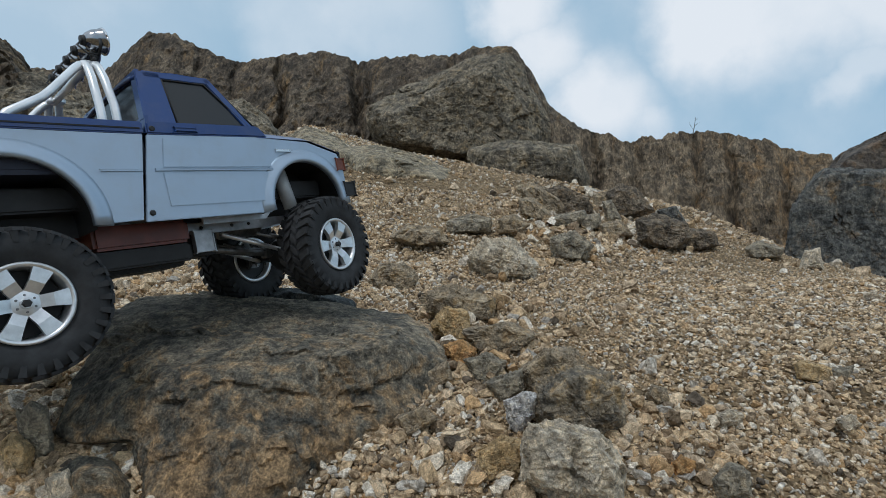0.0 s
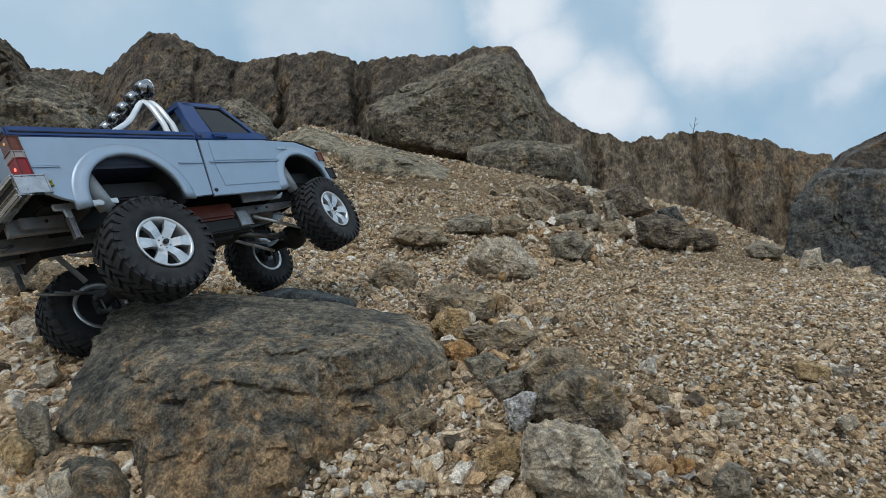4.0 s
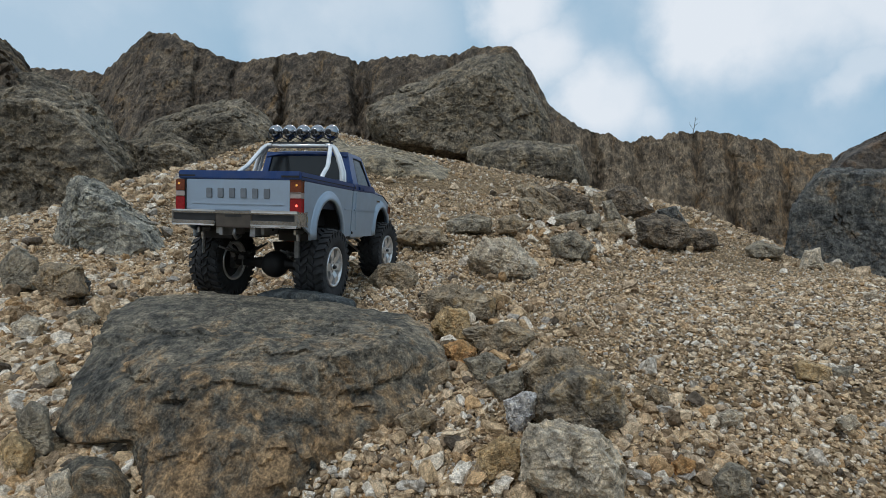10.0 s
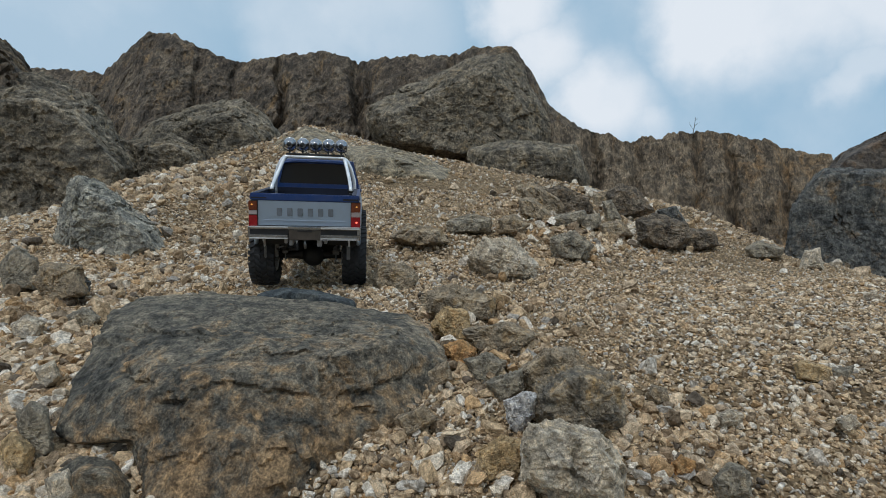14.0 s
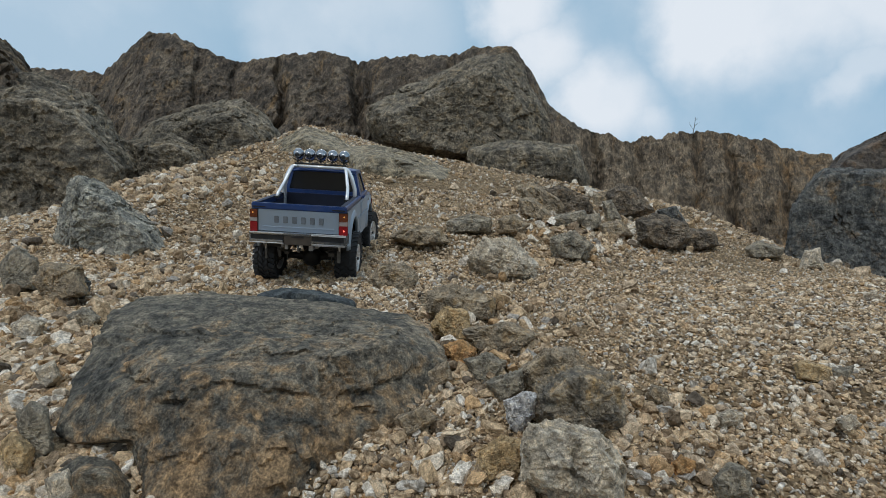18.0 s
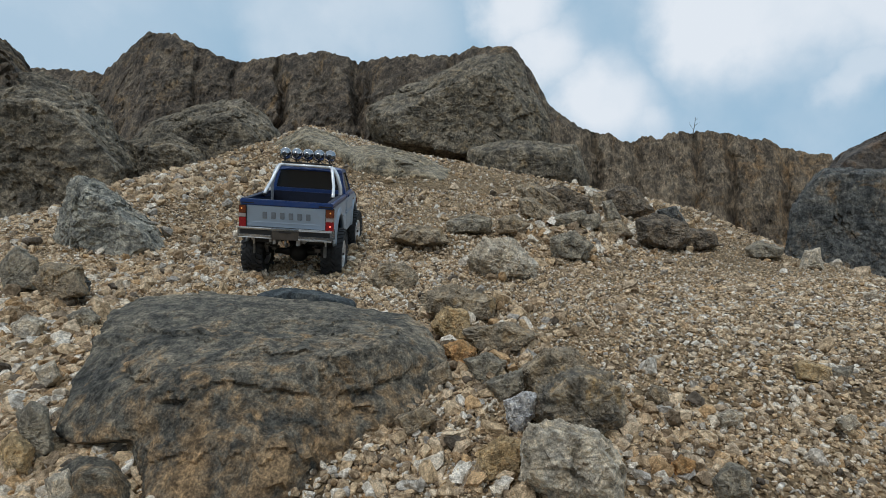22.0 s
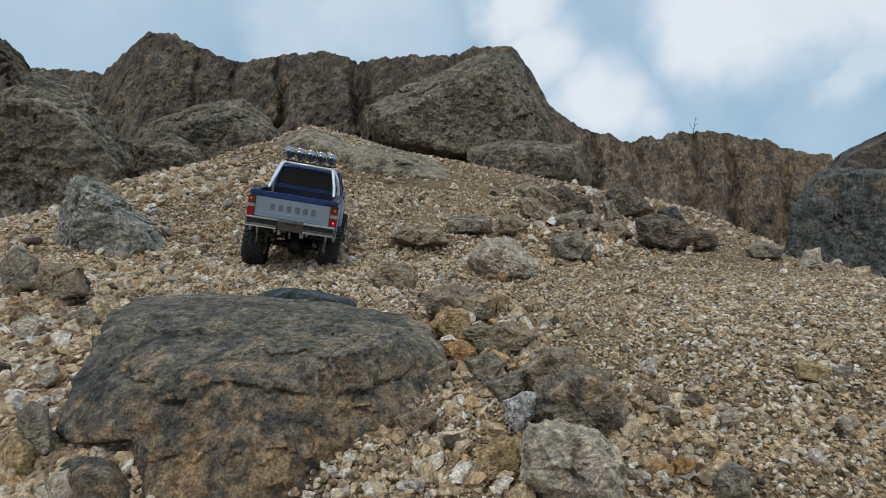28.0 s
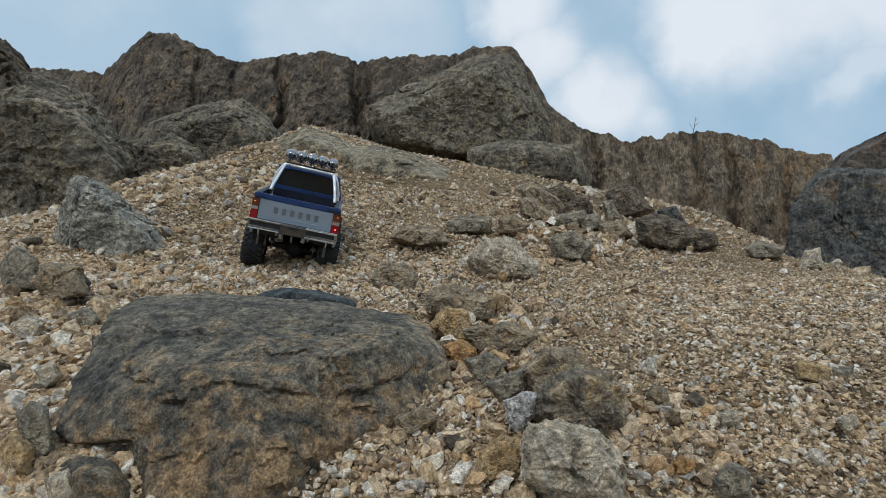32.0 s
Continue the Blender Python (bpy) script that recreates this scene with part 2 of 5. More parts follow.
def paint_mat(name, base, metal=0.0, rough=0.35, dirt=0.35, coat=0.3, flake=0.0):
    """Sprayed body paint with a film of dust and faint scuffs."""
    m, n, l, b = nodes_of(name)
    v = coords(n, l)
    a = noise_node(n, l, v, 38.0, 6, 0.65, 0.4)
    dm = ramp_node(n, l, a, [(0.46, (0, 0, 0)), (0.75, (1, 1, 1))])
    col = mix_node(n, l, dm, base, tuple(0.7 * c + 0.3 * d for c, d in zip(base, (0.30, 0.25, 0.18))))
    l.new(mix_node(n, l, dirt, base, col), b.inputs["Base Color"])
    f = noise_node(n, l, v, 420.0, 3, 0.6)
    rr = n.new("ShaderNodeMapRange")
    rr.inputs[3].default_value, rr.inputs[4].default_value = rough - 0.08, rough + 0.2
    l.new(a, rr.inputs[0]), l.new(rr.outputs[0], b.inputs["Roughness"])
    b.inputs["Metallic"].default_value = metal
    b.inputs["Coat Weight"].default_value, b.inputs["Coat Roughness"].default_value = coat, 0.15
    l.new(bump_node(n, l, f, 0.08, 0.0004), b.inputs["Normal"])
    return m


def plain_mat(name, base, metal=0.0, rough=0.5, var=0.25, scale=60.0, bump=0.2, depth=0.0006, glow=None):
    m, n, l, b = nodes_of(name)
    v = coords(n, l)
    a = noise_node(n, l, v, scale, 5, 0.6)
    r = ramp_node(n, l, a, [(0.3, (1 - var,) * 3), (0.7, (1 + var,) * 3)])
    l.new(mix_node(n, l, 1.0, base, r, "MULTIPLY"), b.inputs["Base Color"])
    b.inputs["Metallic"].default_value, b.inputs["Roughness"].default_value = metal, rough
    l.new(bump_node(n, l, a, bump, depth), b.inputs["Normal"])
    if glow:
        b.inputs["Emission Color"].default_value = (*glow[:3], 1)
        b.inputs["Emission Strength"].default_value = glow[3]
    return m


def glass_mat(name, tint, rough=0.08):
    m, n, l, b = nodes_of(name)
    b.inputs["Base Color"].default_value = (*tint, 1)
    b.inputs["Roughness"].default_value = rough
    b.inputs["IOR"].default_value = 1.5
    v = coords(n, l)
    a = noise_node(n, l, v, 50.0, 4, 0.6)
    rr = n.new("ShaderNodeMapRange")
    rr.inputs[3].default_value, rr.inputs[4].default_value = rough, rough + 0.15
    l.new(a, rr.inputs[0]), l.new(rr.outputs[0], b.inputs["Roughness"])
    return m


M_CLIFF = stone_mat("cliff_rock", (0.066, 0.056, 0.045), (0.128, 0.104, 0.080), (0.20, 0.168, 0.126), (0.24, 0.16, 0.080), 0.56, 0.62, stretch=(1.3, 1.3, 1.0), crack=0.7, grain=1.15)
M_CLIFF_GREY = stone_mat("grey_cliff_rock", (0.108, 0.094, 0.071), (0.188, 0.163, 0.124), (0.272, 0.240, 0.188), (0.25, 0.185, 0.105), 0.56, 0.36, crack=0.8, grain=1.25)
M_DARK = stone_mat("dark_rock", (0.060, 0.065, 0.067), (0.118, 0.121, 0.117), (0.20, 0.19, 0.168), (0.20, 0.13, 0.065), 0.55, 0.13, crack=0.7, grain=1.3)
M_GREY = stone_mat("grey_rock", (0.15, 0.13, 0.10), (0.295, 0.258, 0.197), (0.43, 0.385, 0.30), (0.24, 0.18, 0.11), 0.62, 0.09, crack=0.7, grain=0.75)
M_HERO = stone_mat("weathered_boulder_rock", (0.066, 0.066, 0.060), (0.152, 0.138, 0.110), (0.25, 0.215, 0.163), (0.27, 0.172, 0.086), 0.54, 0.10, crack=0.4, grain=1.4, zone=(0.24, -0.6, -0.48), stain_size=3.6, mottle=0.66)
M_SLAB = stone_mat("dark_slab_rock", (0.032, 0.041, 0.047), (0.065, 0.076, 0.082), (0.12, 0.125, 0.12), (0.12, 0.095, 0.06), 0.66, 0.06, crack=0.4)
M_OUT = stone_mat("outcrop_rock", (0.17, 0.148, 0.108), (0.27, 0.235, 0.172), (0.36, 0.32, 0.245), (0.32, 0.24, 0.14), 0.56, 0.16, crack=0.5)
M_BROWN = stone_mat("brown_stone", (0.155, 0.125, 0.09), (0.31, 0.252, 0.178), (0.46, 0.39, 0.29), (0.32, 0.22, 0.11), 0.52, 0.055, crack=0.6, grain=0.75)
M_OCHRE = stone_mat("ochre_stone", (0.24, 0.165, 0.085), (0.45, 0.325, 0.175), (0.60, 0.48, 0.31), (0.46, 0.26, 0.10), 0.56, 0.035, crack=0.5, grain=0.75)
M_PALE = stone_mat("pale_quartz_stone", (0.25, 0.205, 0.145), (0.50, 0.43, 0.33), (0.68, 0.62, 0.52), (0.36, 0.25, 0.13), 0.60, 0.045, crack=0.7, grain=0.75)
M_MIXED = stone_mat("mottled_stone", (0.075, 0.075, 0.070), (0.22, 0.185, 0.138), (0.50, 0.42, 0.31), (0.42, 0.285, 0.135), 0.51, 0.035, crack=0.6, grain=0.75)
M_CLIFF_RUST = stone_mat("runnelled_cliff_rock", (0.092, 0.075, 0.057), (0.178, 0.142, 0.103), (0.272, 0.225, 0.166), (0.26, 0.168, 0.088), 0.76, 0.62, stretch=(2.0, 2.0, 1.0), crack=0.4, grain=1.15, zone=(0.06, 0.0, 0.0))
M_RUSTY = stone_mat("rusty_rock", (0.055, 0.050, 0.048), (0.105, 0.090, 0.078), (0.17, 0.145, 0.12), (0.21, 0.125, 0.07), 0.58, 0.20, crack=0.5)
M_PALEGREY = stone_mat("pale_grey_rock", (0.15, 0.145, 0.125), (0.29, 0.28, 0.24), (0.42, 0.405, 0.35), (0.27, 0.21, 0.14), 0.60, 0.10, crack=0.7)
M_WHITE = stone_mat("white_quartz_stone", (0.22, 0.20, 0.19), (0.52, 0.50, 0.48), (0.75, 0.73, 0.70), (0.40, 0.28, 0.16), 0.66, 0.03, crack=0.7, grain=0.8)
M_RUST = stone_mat("rusty_stone", (0.22, 0.13, 0.06), (0.42, 0.245, 0.105), (0.55, 0.41, 0.24), (0.45, 0.19, 0.06), 0.52, 0.03, crack=0.5, grain=0.75)
M_UMBER = stone_mat("umber_stone", (0.080, 0.066, 0.052), (0.165, 0.135, 0.102), (0.27, 0.23, 0.18), (0.24, 0.16, 0.09), 0.55, 0.09, crack=0.5)
M_GRAVEL = gravel_mat("gravel")
M_LOOSE = gravel_mat("loose_stone", False)
M_SOIL = soil_mat()
M_LEAF = plain_mat("green_leaf", (0.10, 0.14, 0.035), 0, 0.6)
M_TWIG = plain_mat("dry_twig", (0.10, 0.085, 0.055), 0, 0.9)

M_SILVER = paint_mat("silver_paint", (0.395, 0.485, 0.595), 0.60, 0.38, 0.45, 0.15)
M_BLUE = paint_mat("dark_blue_paint", (0.012, 0.052, 0.20), 0.15, 0.30, 0.35, 0.4)
M_FLARE = paint_mat("pale_silver_paint", (0.41, 0.49, 0.59), 0.45, 0.42, 0.45, 0.1)
M_BED = plain_mat("bed_lining", (0.012, 0.016, 0.035), 0, 0.6)
M_GLASS = glass_mat("smoked_window", (0.020, 0.023, 0.026))
M_CHROME = plain_mat("chrome", (0.72, 0.73, 0.75), 1.0, 0.13, 0.12, 45.0, 0.06)
M_BUMPER = plain_mat("worn_chrome", (0.46, 0.48, 0.51), 0.9, 0.18, 0.25, 60.0, 0.12)
M_TUBE = plain_mat("polished_tube", (0.84, 0.85, 0.86), 0.5, 0.25, 0.12)
M_RIM = plain_mat("satin_alloy", (0.72, 0.73, 0.74), 0.75, 0.32, 0.18, 90.0, 0.1)
M_TYRE = plain_mat("dusty_rubber", (0.026, 0.027, 0.029), 0, 0.82, 0.45, 90.0, 0.5)
M_BLACK = plain_mat("black_plastic", (0.018, 0.018, 0.019), 0, 0.6, 0.4)
M_STEEL = plain_mat("dull_steel", (0.20, 0.20, 0.20), 0.8, 0.45, 0.4, 120.0, 0.3)
M_LAMP = plain_mat("dark_chrome", (0.34, 0.35, 0.37), 1.0, 0.16, 0.2, 45.0, 0.08)
M_ALLOY = plain_mat("grey_alloy", (0.44, 0.45, 0.47), 0.6, 0.42, 0.25, 90.0, 0.2)
M_SHOCK = plain_mat("grey_tube", (0.50, 0.52, 0.53), 0.2, 0.5, 0.2)
M_RED = plain_mat("red_lens", (0.22, 0.010, 0.014), 0, 0.18, 0.3, 300.0, 0.2, glow=(1.0, 0.05, 0.05, 0.03))
M_AMBER = plain_mat("amber_lens", (0.17, 0.045, 0.020), 0, 0.18, 0.3, 300.0, 0.2)
M_CLEAR = plain_mat("clear_lens", (0.42, 0.36, 0.34), 0, 0.15, 0.1, 300.0, 0.2)
M_BULB = plain_mat("lit_bulb", (0.9, 0.1, 0.05), 0, 0.3, 0.0, glow=(1.0, 0.12, 0.08, 2.5))
M_SIGNAL = plain_mat("amber_bulb", (0.9, 0.45, 0.08), 0, 0.3, 0.0, glow=(1.0, 0.42, 0.06, 0.45))
M_PLATE = plain_mat("dull_brown_plate", (0.075, 0.062, 0.050), 0.1, 0.5, 0.3)
M_BATTERY = plain_mat("red_brown_pack", (0.16, 0.035, 0.018), 0, 0.35, 0.4, 40.0)
M_LETTER = plain_mat("shaded_badge", (0.17, 0.19, 0.215), 0.2, 0.5)
M_MARK = plain_mat("yellow_badge", (0.30, 0.26, 0.04), 0, 0.4)


# ------------------------------------------------------------------ ground
def make_ground():
    ang = np.concatenate([np.linspace(-50, 50, 470), np.linspace(50, 310, 62)[1:-1]])
    rad = np.concatenate([[0.0], np.geomspace(0.10, 4.5, 330), np.geomspace(4.5, 400, 34)[1:]])
    a, r = np.meshgrid(np.radians(ang), rad)
    x, y = r * np.sin(a), r * np.cos(a)
    z = ground_height(x, y)
    verts = np.stack([x, y, z], -1).reshape(-1, 3)
    na, nr = len(ang), len(rad)
    i, j = np.meshgrid(np.arange(nr - 1), np.arange(na), indexing="ij")
    k = (j + 1) % na
    f = np.stack([i * na + j, i * na + k, (i + 1) * na + k, (i + 1) * na + j], -1).reshape(-1, 4)
    ob = new("ground", fast_mesh("ground", verts, f[:, ::-1], [M_SOIL]))
    return tagged(ob, "steep slope of loose buff gravel and grit", "ground", kind="structure")


make_ground()


# ------------------------------------------------------------------ rocks
def ball(level):
    bm = bmesh.new()
    bmesh.ops.create_icosphere(bm, subdivisions=level, radius=1.0)
    v = np.array([x.co[:] for x in bm.verts])
    f = np.array([[x.index for x in q.verts] for q in bm.faces])
    bm.free()
    return v, f


BALLS = {k: ball(k) for k in (1, 2, 3, 4, 5, 6, 7)}


def hull_planes(points, c=None):
    bm = bmesh.new()
    for p in points:
        bm.verts.new(p)
    bmesh.ops.convex_hull(bm, input=bm.verts)
    bm.normal_update()
    c = np.mean(np.array(points), axis=0) if c is None else c
    pl = []
    for q in bm.faces:
        n = np.array(q.normal)
        d = float(np.dot(n, np.array(q.verts[0].co) - c))
        if d < 0:
            n, d = -n, -d
        pl.append((n, max(d, 1e-4)))
    bm.free()
    return c, pl


def facets(p, count, seed, stretch=(1, 1, 1), wobble=0.0):
    """Breaks a surface into tilted facets: for each point the height of its facet, in units of the facets' own width, and the facet's random number."""
    rng = np.random.default_rng(seed)
    w = p * np.array(stretch)
    span = float(np.mean(w.max(axis=0) - w.min(axis=0))) + 1e-9
    if wobble:
        w = w + span * wobble * np.stack([fbm(p / span * 9 * len(stretch) + k * 5, 3, seed + k) for k in range(3)], 1)
    s = w[rng.choice(len(w), min(count, len(w)), replace=False)]
    near = np.empty(len(w), np.int64)
    for k in range(0, len(w), 8000):
        q = w[k:k + 8000]
        near[k:k + 8000] = np.argmin((s * s).sum(1)[None] - 2 * (q @ s.T), axis=1)
    tilt = rng.normal(size=(len(s), 3))
    tilt /= np.linalg.norm(tilt, axis=1)[:, None]
    level = rng.uniform(-1, 1, len(s))
    size = span / math.sqrt(count)
    return ((w - s[near]) * tilt[near]).sum(1) / size + 0.35 * level[near], level[near]


def crag(name, points, mat, label, category="rock", level=5, rough=0.05, grain=1.0, seed=0, sharp=26.0, kind="", group="", flute=0.0, steps=0.0, chips=26, chip=0.10, facet=1.0, more=(), centre=None, cracks=(), wear=0.7):
    """A rock whose bulk is the hull of a few corner points, its faces chipped flat, broken by ledges and hollows, and grained."""
    v, f = BALLS[level]
    c, r = None if centre is None else np.array(centre), 0.0
    for pts in (points, *more):
        c, pl = hull_planes([tuple(p) for p in pts], c)
        inv = np.stack([np.maximum(v @ n, 1e-6) / d for n, d in pl], 1)
        r = np.maximum(r, 1.0 / np.power(np.sum(np.power(inv, sharp), axis=1), 1.0 / sharp))
    p = v * r[:, None]
    size = float(np.mean(r))
    q = (p + c) / size
    big = fbm(q * 1.5, 3, seed) * 0.6 + ridged(q * 2.6, 3, seed + 20) * 0.30 * grain
    p = p + v * (big * rough * size)[:, None]
    # chipped facets
    rng = np.random.default_rng(seed + 5)
    for _ in range(chips):
        n = rng.normal(size=3)
        n /= np.linalg.norm(n)
        h = p @ n
        over = np.maximum(h - h.max() * (1 - rng.uniform(0.2, 1.0) * chip), 0)
        p = p - np.outer(over * 0.85, n)
    q = (p + c) / size
    off = (np.abs(fbm(q * 4.3, 4, seed + 25)) - 0.35) * 0.75 * grain + ridged(q * 9.0, 4, seed + 33, 0.6) * 0.20 * grain + fbm(q * 24.0, 3, seed + 40, 0.6) * 0.10 * grain
    cell = vnoise(q * 6.5, seed + 50)
    off = off + (np.floor(cell * 3.0) / 3.0) * 0.22 * grain
    fa, _ = facets(q, 46, seed + 90, wobble=0.03)
    fb, _ = facets(q, 420, seed + 91, wobble=0.012)
    off = off * wear + (fa * 0.55 + fb * 0.20) * grain * facet
    if flute:
        w = q * np.array([3.6, 3.6, 0.8])
        off = off + flute * 0.7 * fbm(w, 4, seed + 60)
    if steps:
        s = (q[:, 2] * 5.0 + q[:, 0] * 0.8 + fbm(q * 2.0, 3, seed + 70) * 1.4)
        off = off + steps * ((s % 1.0) - 0.5) * (0.6 + 0.6 * vnoise(q * 1.5, seed + 80))
    p = p + v * (off * rough * size)[:, None]
    for at, way, wide, deep in cracks:      # a wandering crack: the plane through a place, its breadth and depth
        n = np.array(Vector(way).normalized())
        s = (p + c - np.array(at)) @ n + 0.012 * size / 0.15 * fbm((p + c) * 22, 4, seed + 95)
        fade = smooth(vnoise((p + c) * 14, seed + 96), -0.55, 0.1)
        p = p - v * (deep * np.exp(-((s / wide) ** 2)) * fade)[:, None] + v * (deep * 0.6 * smooth(s, 0, wide) * (1 - smooth(s, 4 * wide, 14 * wide)) * fade)[:, None]
    me = fast_mesh(name, p, f, [mat], False)
    ob = new(name, me)
    ob.location = Vector(c)
    return tagged(ob, label, category, group, kind)


def block(outline, d, thick, lift=0.0, inner=0.62, back=1.0):
    """Corner points of a rock from its outline on the surveyor's grid at d metres, bulging thick metres to the front and back."""
    cu, cv = np.mean([o[0] for o in outline]), np.mean([o[1] for o in outline])
    pts = [spot(u, v, d) for u, v in outline]
    pts += [spot(cu + (u - cu) * inner, cv + (v - cv) * inner + lift, d - thick) for u, v in outline]
    pts += [spot(cu + (u - cu) * 0.9, cv + (v - cv) * 0.9, d + thick * back) for u, v in outline]
    return pts


def cliff(name, crest, feet, mat, label, lean=0.35, seed=0, relief=0.3, cols=420, rows=150, foot_z=-1.0, flute=1.0, back=2.5, clefts=()):
    """A rock wall with a fluted face. crest: grid marks and distance along its top; it leans back as it rises and runs back from its crest."""
    cu, cv, cd = [np.array(k, float) for k in zip(*crest)]
    u = np.linspace(cu[0], cu[-1], cols)
    d = np.interp(u, cu, cd) * REACH
    v = np.interp(u, cu, cv)
    x = (u - 784) / SIGHT * d
    w = (v - 441) / SIGHT * d
    top = np.stack([x, d * CT + w * ST, EYE.z + d * ST - w * CT], 1)
    line = np.stack([x, x * 0 + seed, d * 0.5], 1)
    jag = fbm(line * 2.2, 2, seed) * 0.018 + np.abs(fbm(line * 6.0, 4, seed + 1, 0.6)) * 0.05 - 0.02 + np.floor(vnoise(line * 9.0, seed + 2) * 3) * 0.006
    top[:, 2] += jag
    t = np.linspace(0, 1, rows)
    tb = np.linspace(0, 1, 16)[1:]
    foot = np.interp(u, [feet[0][0], *[k[0] for k in feet[1:]]], [k[1] for k in feet]) if feet else np.full(cols, foot_z)
    out = np.stack([top[:, 0], top[:, 1]], 1)
    out = out / np.linalg.norm(out, axis=1)[:, None]
    grid = np.zeros((rows + len(tb), cols, 3))
    for k, a in enumerate(t):
        h = foot + (top[:, 2] - foot) * a
        away = -(1 - a) * lean * (top[:, 2] - foot)
        grid[k, :, 0] = top[:, 0] + out[:, 0] * away
        grid[k, :, 1] = top[:, 1] + out[:, 1] * away
        grid[k, :, 2] = h
    p = grid[:rows].reshape(-1, 3)
    fl = fbm(p * np.array([2.4, 2.4, 0.55]), 5, seed + 3) * 0.6
    ledge = fbm(p * np.array([1.2, 1.2, 3.4]), 4, seed + 23)
    bl = ridged(p * np.array([0.55, 0.55, 0.5]), 4, seed + 7)
    gr = fbm(p * np.array([7.0, 7.0, 5.0]), 4, seed + 11)
    ch = np.floor(vnoise(p * np.array([1.9, 1.9, 1.3]), seed + 15) * 4) / 4
    fine = ridged(p * np.array([9.0, 9.0, 6.0]), 3, seed + 19, 0.6)
    fa, _ = facets(p, 260, seed + 90, (1, 1, 0.7), 0.03)
    fb, _ = facets(p, 1500, seed + 91, (1, 1, 0.8), 0.01)
    off = relief * (0.07 * fa + 0.04 * fb + 0.17 * flute * fl + 0.16 * bl + 0.07 * gr + 0.06 * fine + 0.06 * ledge)
    uu = np.tile(u, rows) + 9 * fbm(p * np.array([0.8, 0.8, 2.6]), 3, seed + 29)
    for mark, wide, deep in clefts:
        off = off - deep * np.exp(-((uu - mark) / wide) ** 2)
    runs = 1 - 2 * np.abs(fbm(p * np.array([6.5, 6.5, 0.9]), 3, seed + 41))
    off = off + relief * 0.04 * flute * runs
    fade = np.repeat(0.25 + 0.75 * np.sqrt(np.clip((1 - t) * 6, 0, 1)), cols)
    off = off * fade
    o2 = np.tile(out, (rows, 1))
    p = p.copy()
    p[:, 0] -= o2[:, 0] * off
    p[:, 1] -= o2[:, 1] * off
    grid[:rows] = p.reshape(rows, cols, 3)
    for k, a in enumerate(tb):
        grid[rows + k, :, 0] = grid[rows - 1, :, 0] + out[:, 0] * a * back
        grid[rows + k, :, 1] = grid[rows - 1, :, 1] + out[:, 1] * a * back
        grid[rows + k, :, 2] = grid[rows - 1, :, 2] + 0.02 - 0.9 * (a**1.5) * back
    n = rows + len(tb)
    i, j = np.meshgrid(np.arange(n - 1), np.arange(cols - 1), indexing="ij")
    f = np.stack([i * cols + j, i * cols + j + 1, (i + 1) * cols + j + 1, (i + 1) * cols + j], -1).reshape(-1, 4)
    ob = new(name, fast_mesh(name, grid.reshape(-1, 3), f, [mat], False))
    return tagged(ob, label, "cliff", kind="structure")


# far walls of the quarry
cliff("cliff_back", [(-400, 170, 7.6), (-60, 135, 7.6), (60, 124, 7.6), (130, 124, 7.6), (183, 131, 7.6), (212, 102, 7.5), (262, 57, 7.4), (300, 60, 7.4), (372, 88, 7.4),
                     (384, 98, 7.4), (432, 112, 7.4), (468, 103, 7.3), (520, 97, 7.2), (575, 91, 7.2), (632, 108, 7.2), (690, 103, 7.0), (760, 98, 6.9), (818, 94, 6.8),
                     (834, 82, 6.6), (905, 82, 6.5), (922, 100, 6.5), (948, 138, 6.5), (975, 190, 6.5), (1010, 214, 6.5), (1040, 236, 6.6), (1100, 330, 6.8)],
      None, M_CLIFF, "tall weathered brown rock wall with vertical runnels", 0.30, 3, 0.34, 620, 170, flute=0.7, clefts=[(498, 7, 0.30), (636, 10, 0.34), (655, 5, 0.15), (415, 6, 0.14), (352, 7, 0.16), (800, 8, 0.2), (570, 9, 0.10)])
cliff("cliff_right", [(930, 240, 6.3), (980, 216, 6.2), (1041, 232, 6.1), (1103, 248, 6.0), (1139, 243, 6.0), (1170, 246, 5.9), (1195, 236, 5.9), (1252, 233, 5.8), (1282, 238, 5.75), (1313, 239, 5.7), (1339, 250, 5.65),
                      (1359, 249, 5.6), (1385, 260, 5.55), (1421, 268, 5.5), (1472, 273, 5.35), (1478, 300, 5.3), (1560, 320, 5.2), (1700, 330, 5.2), (2300, 330, 5.2)],
      None, M_CLIFF_RUST, "brown rock wall with close vertical runnels and a rusty end", 0.16, 31, 0.20, 520, 150, flute=0.6, clefts=[(1230, 8, 0.12), (1290, 9, 0.16), (1052, 7, 0.18), (1120, 8, 0.1), (1385, 7, 0.1)])

# masses standing before the walls
crag("buttress", block([(648, 188), (690, 168), (826, 122), (842, 100), (900, 86), (938, 150), (985, 215), (985, 275), (840, 285), (700, 275), (645, 240)], 6.3, 0.55, 12, 0.72),
     M_CLIFF_GREY, "grey sloping rock buttress standing before the cliff", "cliff", 7, 0.05, 1.0, 4, kind="structure", flute=0.5, steps=0.4, sharp=60, facet=1.4)
crag("buttress_foot", block([(825, 262), (900, 246), (1022, 256), (1040, 290), (1052, 345), (830, 330)], 4.9, 0.4), M_CLIFF_GREY, "low brown rock shoulder under the cliff", "cliff", 7, 0.05, 1.0, 5, kind="structure", flute=0.3)
